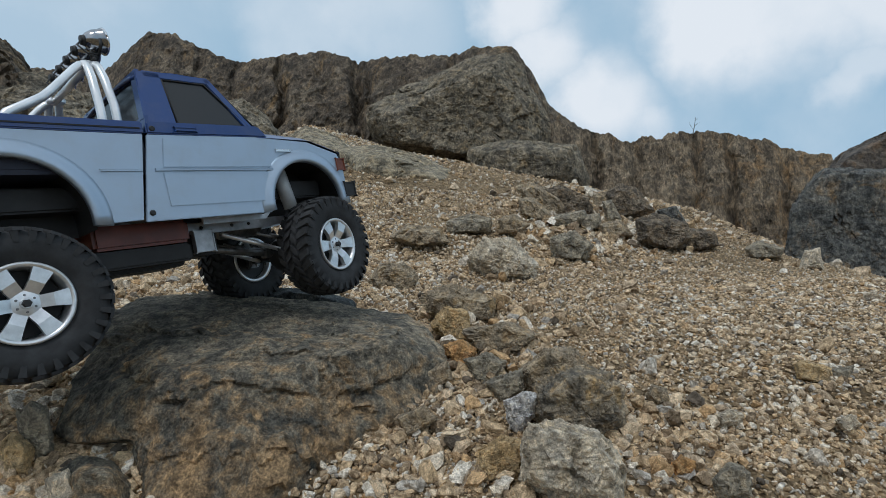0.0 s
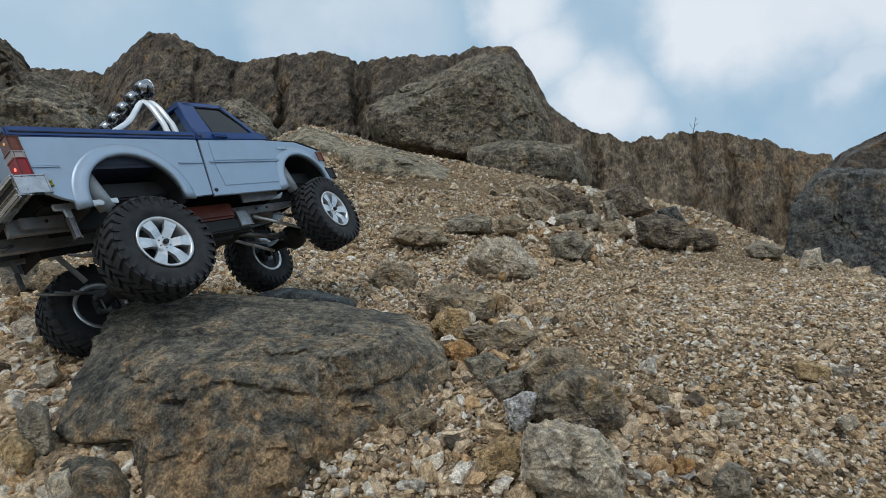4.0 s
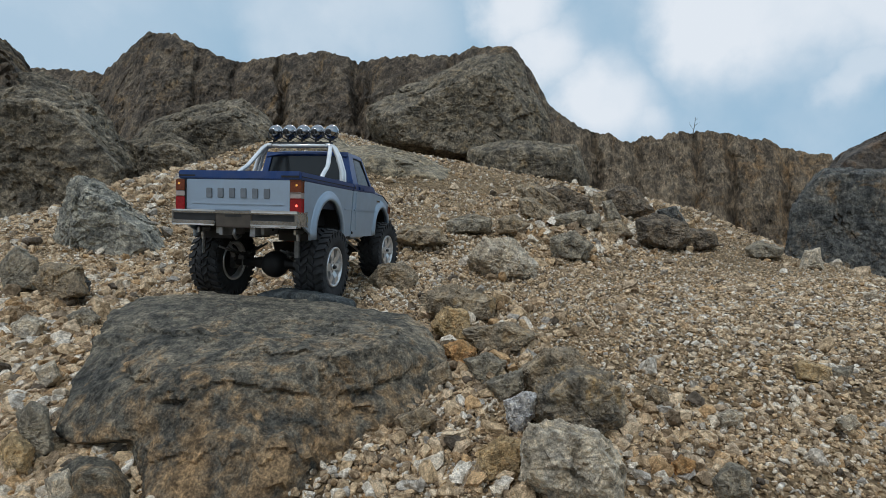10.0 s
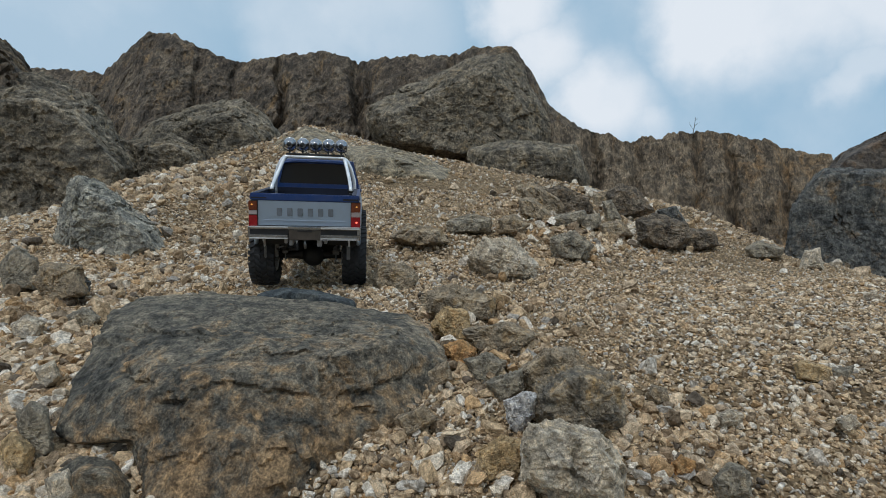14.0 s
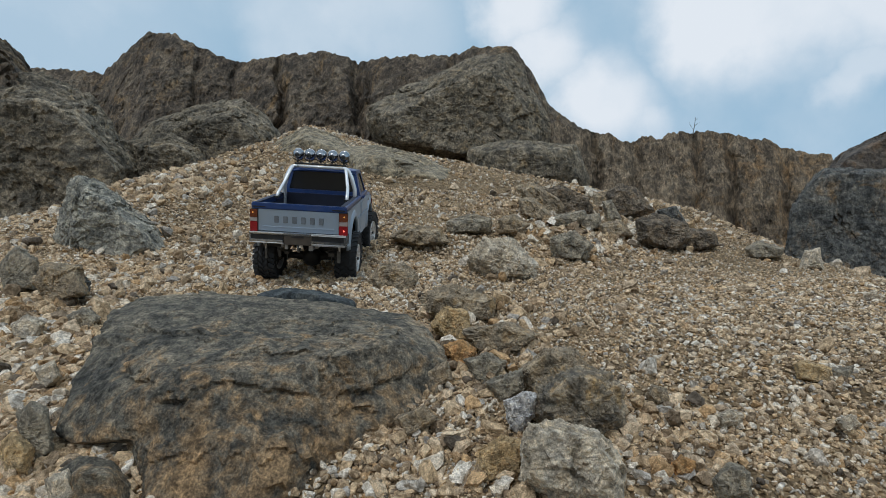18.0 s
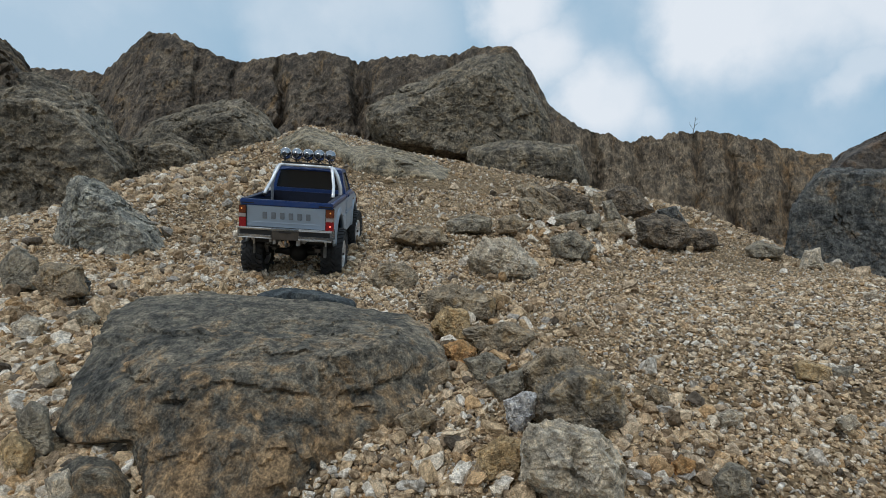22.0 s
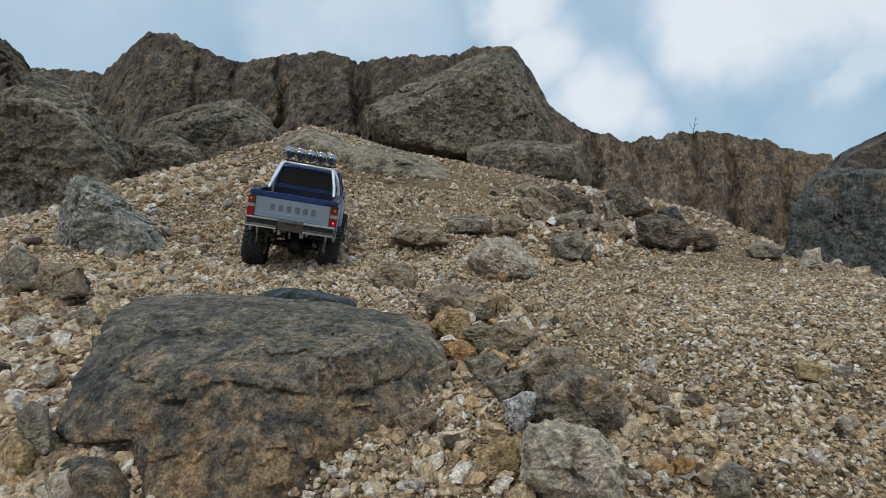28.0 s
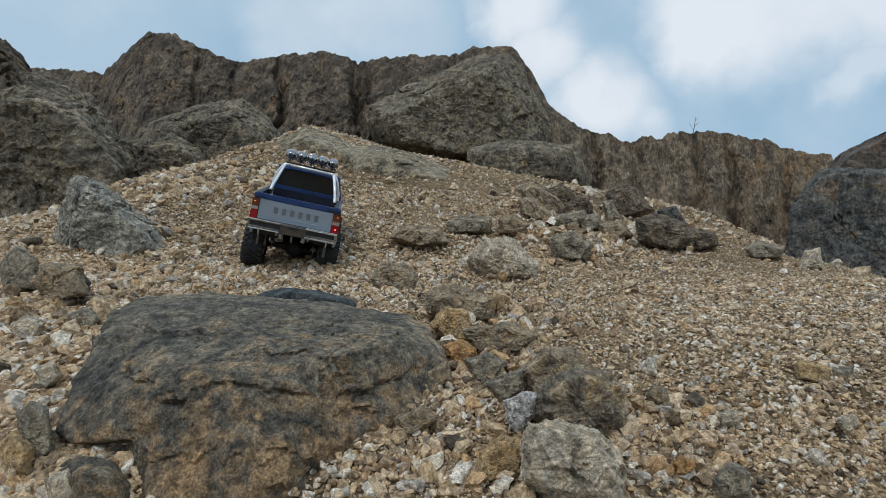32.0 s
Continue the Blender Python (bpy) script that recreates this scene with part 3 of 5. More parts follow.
crag("dark_bluff", block([(-330, 60), (-120, 20), (0, 66), (28, 92), (50, 122), (64, 178), (112, 250), (140, 420), (-330, 440)], 2.9, 0.45, 0, 0.75), M_CLIFF,
     "dark brown rock bluff above the gravel", "cliff", 7, 0.042, 1.2, 8, kind="structure", flute=0.5, steps=0.5, sharp=80, facet=1.6, chips=10, chip=0.05)
crag("bank", block([(40, 128), (110, 146), (165, 176), (205, 230), (250, 300), (225, 360), (120, 420), (-200, 470), (-200, 180)], 2.6, 0.35, 10, 0.7), M_CLIFF_GREY,
     "weathered grey-brown bank of rotten rock", "cliff", 7, 0.042, 1.4, 12, kind="structure", flute=0.3, steps=0.6, sharp=90, facet=1.7, chips=8, chip=0.04)
crag("boulder", block([(222, 262), (262, 215), (345, 190), (428, 176), (480, 212), (505, 250), (500, 300), (360, 320), (225, 340)], 3.6, 0.4), M_CLIFF_GREY,
     "broad grey boulder at the top of the gravel", "boulder", 7, 0.045, 1.3, 15, steps=0.6, sharp=80, facet=1.7, chips=10, chip=0.05)
crag("boulder", block([(222, 250), (300, 236), (350, 262), (372, 300), (340, 330), (215, 330)], 2.75, 0.2), M_CLIFF_GREY, "low grey boulder half sunk in gravel", "boulder", 7, 0.05, 1.2, 18, steps=0.6, sharp=80, facet=1.7, chips=10, chip=0.05)
crag("outcrop", block([(440, 300), (470, 262), (540, 222), (590, 236), (640, 262), (620, 340), (480, 350)], 2.75, 0.40), M_OUT, "pale weathered outcrop at the crest of the slope", "rock", 7, 0.036, 1.3, 21, steps=0.4)
crag("outcrop", block([(590, 262), (660, 255), (740, 272), (800, 300), (860, 345), (700, 372), (600, 345)], 2.35, 0.32, 6), M_OUT, "buff weathered outcrop breaking through the gravel", "rock", 7, 0.036, 1.3, 23, steps=0.4)
crag("dark_rock", block([(1386, 470), (1389, 440), (1398, 374), (1424, 352), (1434, 320), (1458, 298), (1500, 305), (1640, 300), (1700, 560), (1560, 545), (1440, 490)], 1.55, 0.13, 0, 0.95), M_DARK,
     "tall blue-black rock with rusty patches", "rock", 7, 0.045, 1.0, 27, sharp=90, chips=6, chip=0.03, facet=1.1, steps=0.15)
crag("rusty_rock", block([(1452, 340), (1464, 300), (1480, 278), (1518, 265), (1544, 245), (1570, 233), (1700, 190), (1900, 190), (1900, 430), (1480, 420)], 2.2, 0.3, 0, 0.86), M_RUSTY, "rusty brown rock behind the dark one", "rock", 7, 0.045, 1.0, 29, sharp=70, chips=6, chip=0.03, facet=1.6, steps=0.3)
crag("grey_rock", block([(93, 470), (97, 401), (118, 345), (131, 315), (150, 312), (175, 322), (214, 360), (278, 405), (308, 455), (240, 496), (150, 496)], 1.12, 0.09, 0, 0.6), M_PALEGREY,
     "jagged pale grey rock with a sloping shoulder", "rock", 7, 0.055, 1.0, 33, sharp=60, chips=8, chip=0.05, facet=2.2, steps=0.7)

# the big boulder that the truck climbs over: its flat upper part overhangs to one side of the lower
HERO_TOP = [spot(*k) for k in [(205, 560, 0.49), (246, 524, 0.53), (330, 520, 0.55), (560, 532, 0.57), (714, 553, 0.55), (762, 586, 0.51), (800, 648, 0.46), (788, 696, 0.445),
                               (176, 601, 0.45), (108, 728, 0.385), (98, 765, 0.372), (132, 786, 0.362), (250, 745, 0.352), (330, 662, 0.362), (560, 638, 0.385), (700, 606, 0.43),
                               (420, 760, 0.345), (690, 750, 0.40), (150, 790, 0.44), (300, 780, 0.52), (700, 700, 0.60), (240, 640, 0.60)]]
HERO_FOOT = [spot(*k) for k in [(236, 770, 0.358), (246, 830, 0.340), (256, 890, 0.325), (300, 980, 0.312), (400, 990, 0.305), (470, 860, 0.322), (575, 790, 0.352), (700, 740, 0.395), (788, 696, 0.445),
                                (330, 668, 0.366), (560, 645, 0.388), (700, 612, 0.44), (240, 800, 0.47), (300, 1000, 0.42), (480, 960, 0.45), (700, 700, 0.60), (300, 640, 0.55)]]
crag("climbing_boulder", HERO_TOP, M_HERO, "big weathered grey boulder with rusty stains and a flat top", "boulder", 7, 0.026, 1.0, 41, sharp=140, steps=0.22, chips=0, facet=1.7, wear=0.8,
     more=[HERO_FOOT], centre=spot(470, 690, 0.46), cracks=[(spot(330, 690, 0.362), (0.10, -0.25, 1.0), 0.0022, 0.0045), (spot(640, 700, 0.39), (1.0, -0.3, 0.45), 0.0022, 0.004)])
crag("dark_slab", block([(440, 540), (452, 520), (500, 509), (560, 514), (632, 532), (636, 546), (600, 556), (470, 552)], 0.60, 0.03), M_SLAB, "flat blue-black stone slab behind the boulder", "rock", 6, 0.04, 0.7, 44, sharp=60)
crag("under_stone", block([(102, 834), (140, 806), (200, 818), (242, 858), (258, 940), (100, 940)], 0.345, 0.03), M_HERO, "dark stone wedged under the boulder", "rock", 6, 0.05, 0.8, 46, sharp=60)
# fist-sized and smaller stones lying about: outline on the surveyor's grid, stone, label
SPOTS = [([(947, 753), (996, 750), (1063, 776), (1078, 790), (1108, 827), (1100, 895), (984, 880), (926, 850), (930, 784)], M_PALE, "pale grey quartz stone with worn ledges"),
         ([(953, 684), (984, 657), (1045, 654), (1102, 690), (1102, 750), (1057, 775), (984, 762), (948, 732)], M_MIXED, "mottled dark and ochre stone"),
         ([(920, 656), (966, 622), (1014, 622), (1042, 656), (1010, 690), (947, 696), (921, 690)], M_BROWN, "brown ochre stone behind the mottled one"),
         ([(893, 711), (929, 695), (956, 700), (943, 738), (917, 770), (900, 745)], M_WHITE, "broken white quartz stone lying in the gravel"),
         ([(848, 802), (886, 776), (926, 782), (928, 850), (840, 850)], M_OCHRE, "buff ochre stone lying in the gravel"),
         ([(762, 577), (787, 547), (827, 553), (832, 598), (795, 606)], M_OCHRE, "ochre stone beside the boulder"),
         ([(787, 613), (819, 602), (843, 619), (834, 646), (801, 652)], M_RUST, "rusty orange stone beside the boulder"),
         ([(823, 638), (862, 626), (892, 641), (878, 680), (842, 676)], M_GREY, "greenish grey stone lying in the gravel"),
         ([(857, 677), (925, 654), (925, 692), (886, 712)], M_GREY, "grey slab leaning on the brown stone"),
         ([(1406, 645), (1420, 640), (1472, 652), (1474, 682), (1412, 670)], M_OCHRE, "flat ochre stone lying in the gravel"), ([(1468, 655), (1510, 648), (1506, 676), (1472, 684)], M_GREY, "grey stone beside the flat ochre one"),
         ([(1143, 700), (1155, 682), (1178, 690), (1188, 712), (1165, 722)], M_BROWN, "small buff stone lying in the gravel"), ([(1262, 850), (1290, 822), (1326, 838), (1330, 880), (1270, 885)], M_GREY, "round grey-brown stone lying in the gravel"),
         ([(1189, 822), (1205, 806), (1230, 818), (1228, 844), (1195, 845)], M_RUST, "rusty stone on the gravel"), ([(1052, 845), (1085, 832), (1100, 860), (1060, 880)], M_GREY, "grey stone beside the quartz"),
         ([(745, 660), (790, 640), (800, 672), (760, 690)], M_BROWN, "brown stone against the boulder"), ([(700, 742), (750, 720), (775, 745), (720, 775)], M_BROWN, "low brown stone against the boulder"),
         ([(752, 520), (800, 508), (872, 530), (868, 566), (790, 572), (755, 552)], M_BROWN, "jagged brown slab lying behind the boulder"), ([(820, 585), (900, 572), (945, 592), (925, 622), (845, 620)], M_BROWN, "flat grey-brown stone lying in the gravel"),
         ([(655, 495), (672, 470), (712, 468), (738, 490), (732, 514), (668, 518)], M_BROWN, "brown block of stone in the wheel's way"),
         ([(834, 456), (860, 424), (907, 426), (948, 468), (944, 494), (886, 498), (860, 486)], M_PALE, "pale knobbly stone on the gravel"), ([(828, 462), (850, 448), (862, 480), (835, 486)], M_BROWN, "brown stone beside the pale one"),
         ([(690, 420), (720, 400), (780, 406), (788, 428), (740, 440)], M_BROWN, "low brown stone sunk in gravel"), ([(790, 392), (830, 382), (868, 388), (866, 412), (800, 414)], M_GREY, "flat grey stone sunk in gravel"),
         ([(918, 334), (937, 324), (975, 340), (1008, 368), (1004, 386), (980, 386), (929, 354)], M_BROWN, "tilted brown slab in the heap of stones"), ([(918, 352), (945, 352), (975, 380), (965, 396), (922, 378)], M_BROWN, "brown stone under the tilted slab"),
         ([(960, 338), (990, 332), (1042, 352), (1046, 378), (1008, 388), (980, 362)], M_UMBER, "dark brown stone behind the slab"), ([(963, 388), (1032, 373), (1037, 389), (1010, 408), (970, 406)], M_GREY, "grey slab in the heap of stones"),
         ([(1073, 345), (1096, 328), (1126, 337), (1152, 370), (1130, 383), (1096, 392), (1080, 360)], M_UMBER, "dark brown block in the heap of stones"), ([(1066, 358), (1082, 356), (1100, 388), (1078, 398)], M_GREY, "grey slab leaning on the brown block"),
         ([(1128, 390), (1156, 383), (1212, 396), (1231, 422), (1203, 445), (1169, 447), (1131, 426)], M_UMBER, "big dark brown block in the heap of stones"), ([(1214, 404), (1264, 411), (1272, 434), (1221, 446)], M_UMBER, "brown stone at the end of the heap"),
         ([(1163, 374), (1195, 367), (1214, 396), (1169, 398)], M_DARK, "dark grey stone on the heap"), ([(974, 422), (1015, 412), (1048, 434), (1036, 458), (982, 458)], M_GREY, "grey-brown stone below the heap"),
         ([(1022, 386), (1058, 378), (1066, 400), (1030, 412)], M_GREY, "grey stone in the heap of stones"), ([(1060, 398), (1100, 392), (1120, 418), (1070, 424)], M_BROWN, "brown stone in the heap of stones"), ([(880, 390), (910, 380), (935, 398), (920, 420), (884, 414)], M_BROWN, "brown stone in the heap of stones"),
         ([(1050, 345), (1078, 338), (1080, 372), (1052, 374)], M_BROWN, "brown stone in the heap of stones"), ([(1320, 440), (1340, 428), (1386, 440), (1380, 456), (1330, 458)], M_GREY, "low grey stone on the brow"), ([(1412, 480), (1425, 446), (1450, 440), (1458, 478)], M_PALE, "pale stone against the dark rock"),
         ([(60, 500), (80, 470), (140, 472), (154, 520), (90, 540)], M_BROWN, "brown stone beside the grey rock"), ([(0, 470), (30, 436), (66, 462), (64, 510), (10, 520)], M_GREY, "grey stone beside the grey rock"), ([(90, 496), (130, 482), (160, 500), (150, 530), (100, 532)], M_DARK, "dark stone under the grey rock"),
         ([(32, 735), (50, 712), (84, 730), (94, 800), (60, 824), (38, 790)], M_GREY, "grey split stone on edge"), ([(-4, 790), (25, 764), (60, 796), (50, 842), (0, 848)], M_OCHRE, "ochre stone on the gravel"), ([(80, 850), (120, 832), (140, 880), (90, 900)], M_PALE, "pale stone in front of the boulder"),
         ([(120, 560), (150, 545), (176, 562), (160, 588), (128, 586)], M_GREY, "grey stone lying in the gravel"), ([(20, 575), (50, 558), (78, 572), (66, 600), (28, 600)], M_PALE, "pale stone lying in the gravel"), ([(60, 655), (95, 640), (108, 668), (80, 690)], M_PALE, "pale stone lying in the gravel"),
         ([(1268, 738), (1290, 725), (1316, 735), (1310, 752), (1275, 756)], M_PALE, "pale stone lying in the gravel"), ([(1480, 745), (1505, 735), (1525, 752), (1500, 770)], M_PALE, "pale stone lying in the gravel")]


def slope_distance(u, v):
    """How far off the slope is along a sight line."""
    ds = np.geomspace(0.18, 3.9, 400)
    below = drop(np.full(400, float(u)), ds) - (v - 441.0) / SIGHT * ds
    hit = np.where(below < 0)[0]
    return float(ds[hit[0]]) / REACH if len(hit) else 1.5


def make_spots():
    for k, (ring, mat, label) in enumerate(SPOTS):
        us, vs = [q[0] for q in ring], [q[1] for q in ring]
        cu, cv = sum(us) / len(us), sum(vs) / len(vs)
        d = slope_distance(cu, min(vs) + 0.92 * (max(vs) - min(vs)))
        ring = [(cu + (u - cu) * 1.07, cv + (v - cv) * 1.10) for u, v in ring]
        wide = (max(us) - min(us)) / 2 / SIGHT * REACH * d
        rng = np.random.default_rng(100 + k)
        level = 6 if max(us) - min(us) > 68 else 5
        crag("stone", block(ring, d, wide * 0.6, rng.uniform(-3, 3), rng.uniform(0.58, 0.8)), mat, label, "stone", level, 0.06, 1.0, 200 + k * 3, group="large stones on the slope", sharp=70, steps=0.8, chips=10, chip=0.09, facet=2.3, wear=1.0)


make_spots()


# ------------------------------------------------------------------ gravel
def pebbles(count, kinds, seed):
    """Unit stones: cut and roughened balls."""
    rng = np.random.default_rng(seed)
    out = []
    for k in range(kinds):
        v, f = BALLS[count]
        p = v.copy()
        for _ in range(11):
            n = rng.normal(size=3)
            n /= np.linalg.norm(n)
            over = np.maximum(p @ n - rng.uniform(0.34, 0.74), 0)
            p = p - np.outer(over, n)
        p = p * (1 + 0.14 * fbm(v * 1.6 + k * 7, 2, seed + k))[:, None]
        p = p / np.abs(p).max(axis=0)
        out.append((p * np.array([1.0, rng.uniform(0.68, 0.98), rng.uniform(0.55, 0.9)]), f))
    return out


def scatter(name, n, dmin, dmax, smin, smax, level, seed, label, power=2.0, tilt=0.6, sink=0.42, spread=0.95, worn=False):
    """One heap of gravel: n stones strewn over the slope between two distances."""
    rng = np.random.default_rng(seed)
    t = rng.random(n)
    d = (dmin**power + t * (dmax**power - dmin**power)) ** (1 / power)
    x = d * rng.uniform(-spread, spread, n)
    y = d
    z = ground_height(x, y)
    s = smin * (smax / smin) ** (rng.random(n) ** 2.2)
    drift = fbm(np.stack([x * 2.2, y * 2.2, x * 0], 1), 3, seed + 5)
    left = smooth(-x / np.maximum(d, 0.3), -0.05, 0.25)
    s = s * (0.78 + 0.62 * left + 0.42 * np.clip(drift, -0.7, 1.0) + 0.25 * smooth(-d, -0.72, -0.42))
    u = pebbles(level, 14, seed)
    kind = rng.integers(0, len(u), n)
    vs, fs, base = [], [], 0
    ang, ta, tb = rng.uniform(0, 6.283, n), rng.normal(0, tilt, n), rng.normal(0, tilt, n)
    for k, (pv, pf) in enumerate(u):
        m = np.where(kind == k)[0]
        if not len(m):
            continue
        ca, sa_, cb, sb, cg, sg = np.cos(ang[m]), np.sin(ang[m]), np.cos(ta[m]), np.sin(ta[m]), np.cos(tb[m]), np.sin(tb[m])
        rz = np.zeros((len(m), 3, 3))
        rz[:, 0, 0], rz[:, 0, 1], rz[:, 1, 0], rz[:, 1, 1], rz[:, 2, 2] = ca, -sa_, sa_, ca, 1
        rx = np.zeros((len(m), 3, 3))
        rx[:, 0, 0], rx[:, 1, 1], rx[:, 1, 2], rx[:, 2, 1], rx[:, 2, 2] = 1, cb, -sb, sb, cb
        ry = np.zeros((len(m), 3, 3))
        ry[:, 1, 1], ry[:, 0, 0], ry[:, 0, 2], ry[:, 2, 0], ry[:, 2, 2] = 1, cg, sg, -sg, cg
        rot = rz @ rx @ ry
        w = np.einsum("nij,vj->nvi", rot, pv) * s[m][:, None, None]
        w += np.stack([x[m], y[m], z[m] + s[m] * sink], 1)[:, None, :]
        vs.append(w.reshape(-1, 3))
        fs.append((pf[None] + base + (np.arange(len(m)) * len(pv))[:, None, None]).reshape(-1, 3))
        base += len(m) * len(pv)
    me = fast_mesh(name, np.concatenate(vs), np.concatenate(fs), [M_GRAVEL], worn)
    return tagged(new(name, me), label, "gravel", kind="stuff")


scatter("gravel", 11500, 0.23, 0.53, 0.0013, 0.0052, 2, 501, "loose gravel, buff, ochre, white and grey", worn=True)
scatter("small_gravel", 44000, 0.45, 1.18, 0.0018, 0.0060, 1, 521, "loose gravel of rounded buff and white stones")
scatter("grit_gravel", 36000, 0.23, 1.26, 0.0013, 0.0034, 1, 511, "fine buff grit between the stones", sink=0.5)
scatter("coarse_gravel", 42000, 1.0, 2.16, 0.0024, 0.0082, 1, 502, "loose buff gravel and small stones higher on the slope")
scatter("far_gravel", 24000, 1.86, 4.1, 0.0042, 0.017, 1, 503, "loose buff gravel under the cliffs")


def rubble():
    """Broken stones that choke the gully beside the boulder and lie under the grey rock."""
    scatter_zone("heap_rubble", 420, [(890, 1240, 345, 450), (960, 1160, 330, 420), (900, 1100, 400, 470)], 0.0060, 0.0140, 3, 611, "pale broken stones piled between the dark blocks")
    scatter_zone("coarse_rubble", 620, [(0, 330, 440, 640), (0, 110, 560, 880), (0, 240, 480, 560), (230, 520, 300, 440), (640, 960, 540, 700)], 0.0065, 0.0145, 2, 617, "coarse broken stones below the grey rock")
    scatter_zone("rubble", 1500, [(640, 900, 570, 900), (640, 900, 640, 900), (800, 1000, 500, 700), (0, 130, 560, 890), (0, 200, 480, 720), (0, 300, 470, 560), (880, 1280, 380, 450), (1000, 1330, 720, 860), (300, 700, 420, 520)], 0.0040, 0.0108, 2, 605, "broken stones of many tones lying on the gravel")


def scatter_zone(name, n, zones, smin, smax, level, seed, label):
    rng = np.random.default_rng(seed)
    u0, u1, v0, v1 = [np.array(k, float) for k in zip(*[zones[k] for k in rng.integers(0, len(zones), n)])]
    u, v = rng.uniform(u0, u1), rng.uniform(v0, v1)
    d = np.array([slope_distance(a, b) for a, b in zip(u, v)]) * REACH
    x = (u - 784) / SIGHT * d
    y = d * CT + (v - 441) / SIGHT * d * ST
    z = ground_height(x, y)
    s = smin * (smax / smin) ** (rng.random(n) ** 1.8) * (0.7 + 0.5 * d)
    vs, fs, base = [], [], 0
    shapes = pebbles(level, 16, seed)
    for k in range(n):
        pv, pf = shapes[k % 16]
        q = pv * (1 + 0.20 * ridged(pv * 2.2 + k, 4, seed + k % 7, 0.6))[:, None]
        m = np.array(Euler((rng.normal(0, 0.6), rng.normal(0, 0.6), rng.uniform(0, 6.28))).to_matrix())
        vs.append(q @ m.T * s[k] + np.array([x[k], y[k], z[k] + s[k] * rng.uniform(0.1, 0.9)]))
        fs.append(pf + base)
        base += len(pv)
    me = fast_mesh(name, np.concatenate(vs), np.concatenate(fs), [M_GRAVEL], False)
    return tagged(new(name, me), label, "gravel", kind="stuff")


rubble()


def loose_stones():
    """Stones large enough to be picked up one by one."""
    rng = np.random.default_rng(77)
    shapes = []
    for k, (p, f) in enumerate(pebbles(3, 10, 900)):
        q = p * (1 + 0.09 * ridged(p * 2.6 + k, 4, 950 + k, 0.6))[:, None]
        shapes.append(fast_mesh("stone", q, f, [M_LOOSE], False))
    n = 280
    d = (0.24**1.2 + rng.random(n) * (2.28**1.2 - 0.24**1.2)) ** (1 / 1.2)
    side = np.where(rng.random(n) < 0.62, rng.uniform(-0.86, 0.21, n), rng.uniform(0.0, 0.86, n))
    x = side * d
    z = ground_height(x, d)
    for k in range(n):
        s = float(rng.uniform(0.007, 0.013) * (0.75 + 0.54 * d[k]))
        ob = new("stone", shapes[k % len(shapes)])
        ob.matrix_world = Matrix.Translation((x[k], d[k], z[k] + s * 0.3)) @ Euler((rng.normal(0, 0.5), rng.normal(0, 0.5), rng.uniform(0, 6.28))).to_matrix().to_4x4() @ Matrix.Scale(s, 4)
        tagged(ob, "loose angular stone lying on the gravel", "stone", "loose stones")


loose_stones()


# ------------------------------------------------------------------ plants
def make_twig():
    """The dry plant that stands on the far ridge."""
    foot, tip, fork = spot(1226, 238, 5.8), spot(1231, 208, 5.8), spot(1229, 224, 5.8)
    bm = bmesh.new()
    for path, r in (([foot, fork, tip], [0.006, 0.004, 0.002]), ([fork, spot(1234, 219, 5.78), spot(1240, 216, 5.77)], [0.003, 0.003, 0.002]), ([spot(1228, 230, 5.8), spot(1222, 223, 5.82), spot(1220, 217, 5.82)], [0.003, 0.002, 0.002]), ([spot(1230, 214, 5.8), spot(1235, 210, 5.8)], [0.004, 0.002])):
        rings = []
        for p, q in zip(path, r):
            rings.append([bm.verts.new(p + Vector((q * math.cos(a), 0, q * math.sin(a)))) for a in (0, 1.57, 3.14, 4.71)] if abs(path[-1].z - path[0].z) < 0.03 else [bm.verts.new(p + Vector((q * math.cos(a), q * math.sin(a), 0))) for a in (0, 1.57, 3.14, 4.71)])
        for a, b in zip(rings, rings[1:]):
            for k in range(4):
                bm.faces.new((a[k], a[(k + 1) % 4], b[(k + 1) % 4], b[k]))
    me = bpy.data.meshes.new("dry_plant")
    bm.to_mesh(me)
    bm.free()
    me.materials.append(M_TWIG)
    tagged(new("dry_plant", me), "thin dry plant on the ridge of the cliff", "plant")


def make_sprout():
    """A tuft of green leaves among the stones of the heap."""
    rng = np.random.default_rng(31)
    d = slope_distance(1033, 408) - 0.017
    foot = spot(1033, 412, d)
    bm = bmesh.new()
    for k in range(13):
        a, up = rng.uniform(0, 6.28), rng.uniform(0.5, 1.2)
        ln = rng.uniform(0.022, 0.042)
        way = Vector((math.cos(a), math.sin(a), up)).normalized()
        side = way.cross(Vector((0, 0, 1))).normalized()
        sag = Vector((0, 0, -0.35 * ln))
        pts = [(0.0, 0.0008), (0.35, 0.0042), (0.7, 0.0034), (1.0, 0.0004)]
        rows = [(bm.verts.new(foot + way * ln * t + sag * t * t - side * w), bm.verts.new(foot + way * ln * t + sag * t * t + side * w)) for t, w in pts]
        for p, q in zip(rows, rows[1:]):
            bm.faces.new((p[0], p[1], q[1], q[0]))
    me = bpy.data.meshes.new("green_plant")
    bm.to_mesh(me)
    bm.free()
    me.materials.append(M_LEAF)
    tagged(new("green_plant", me), "small green plant growing among the stones", "plant")


make_twig()
make_sprout()


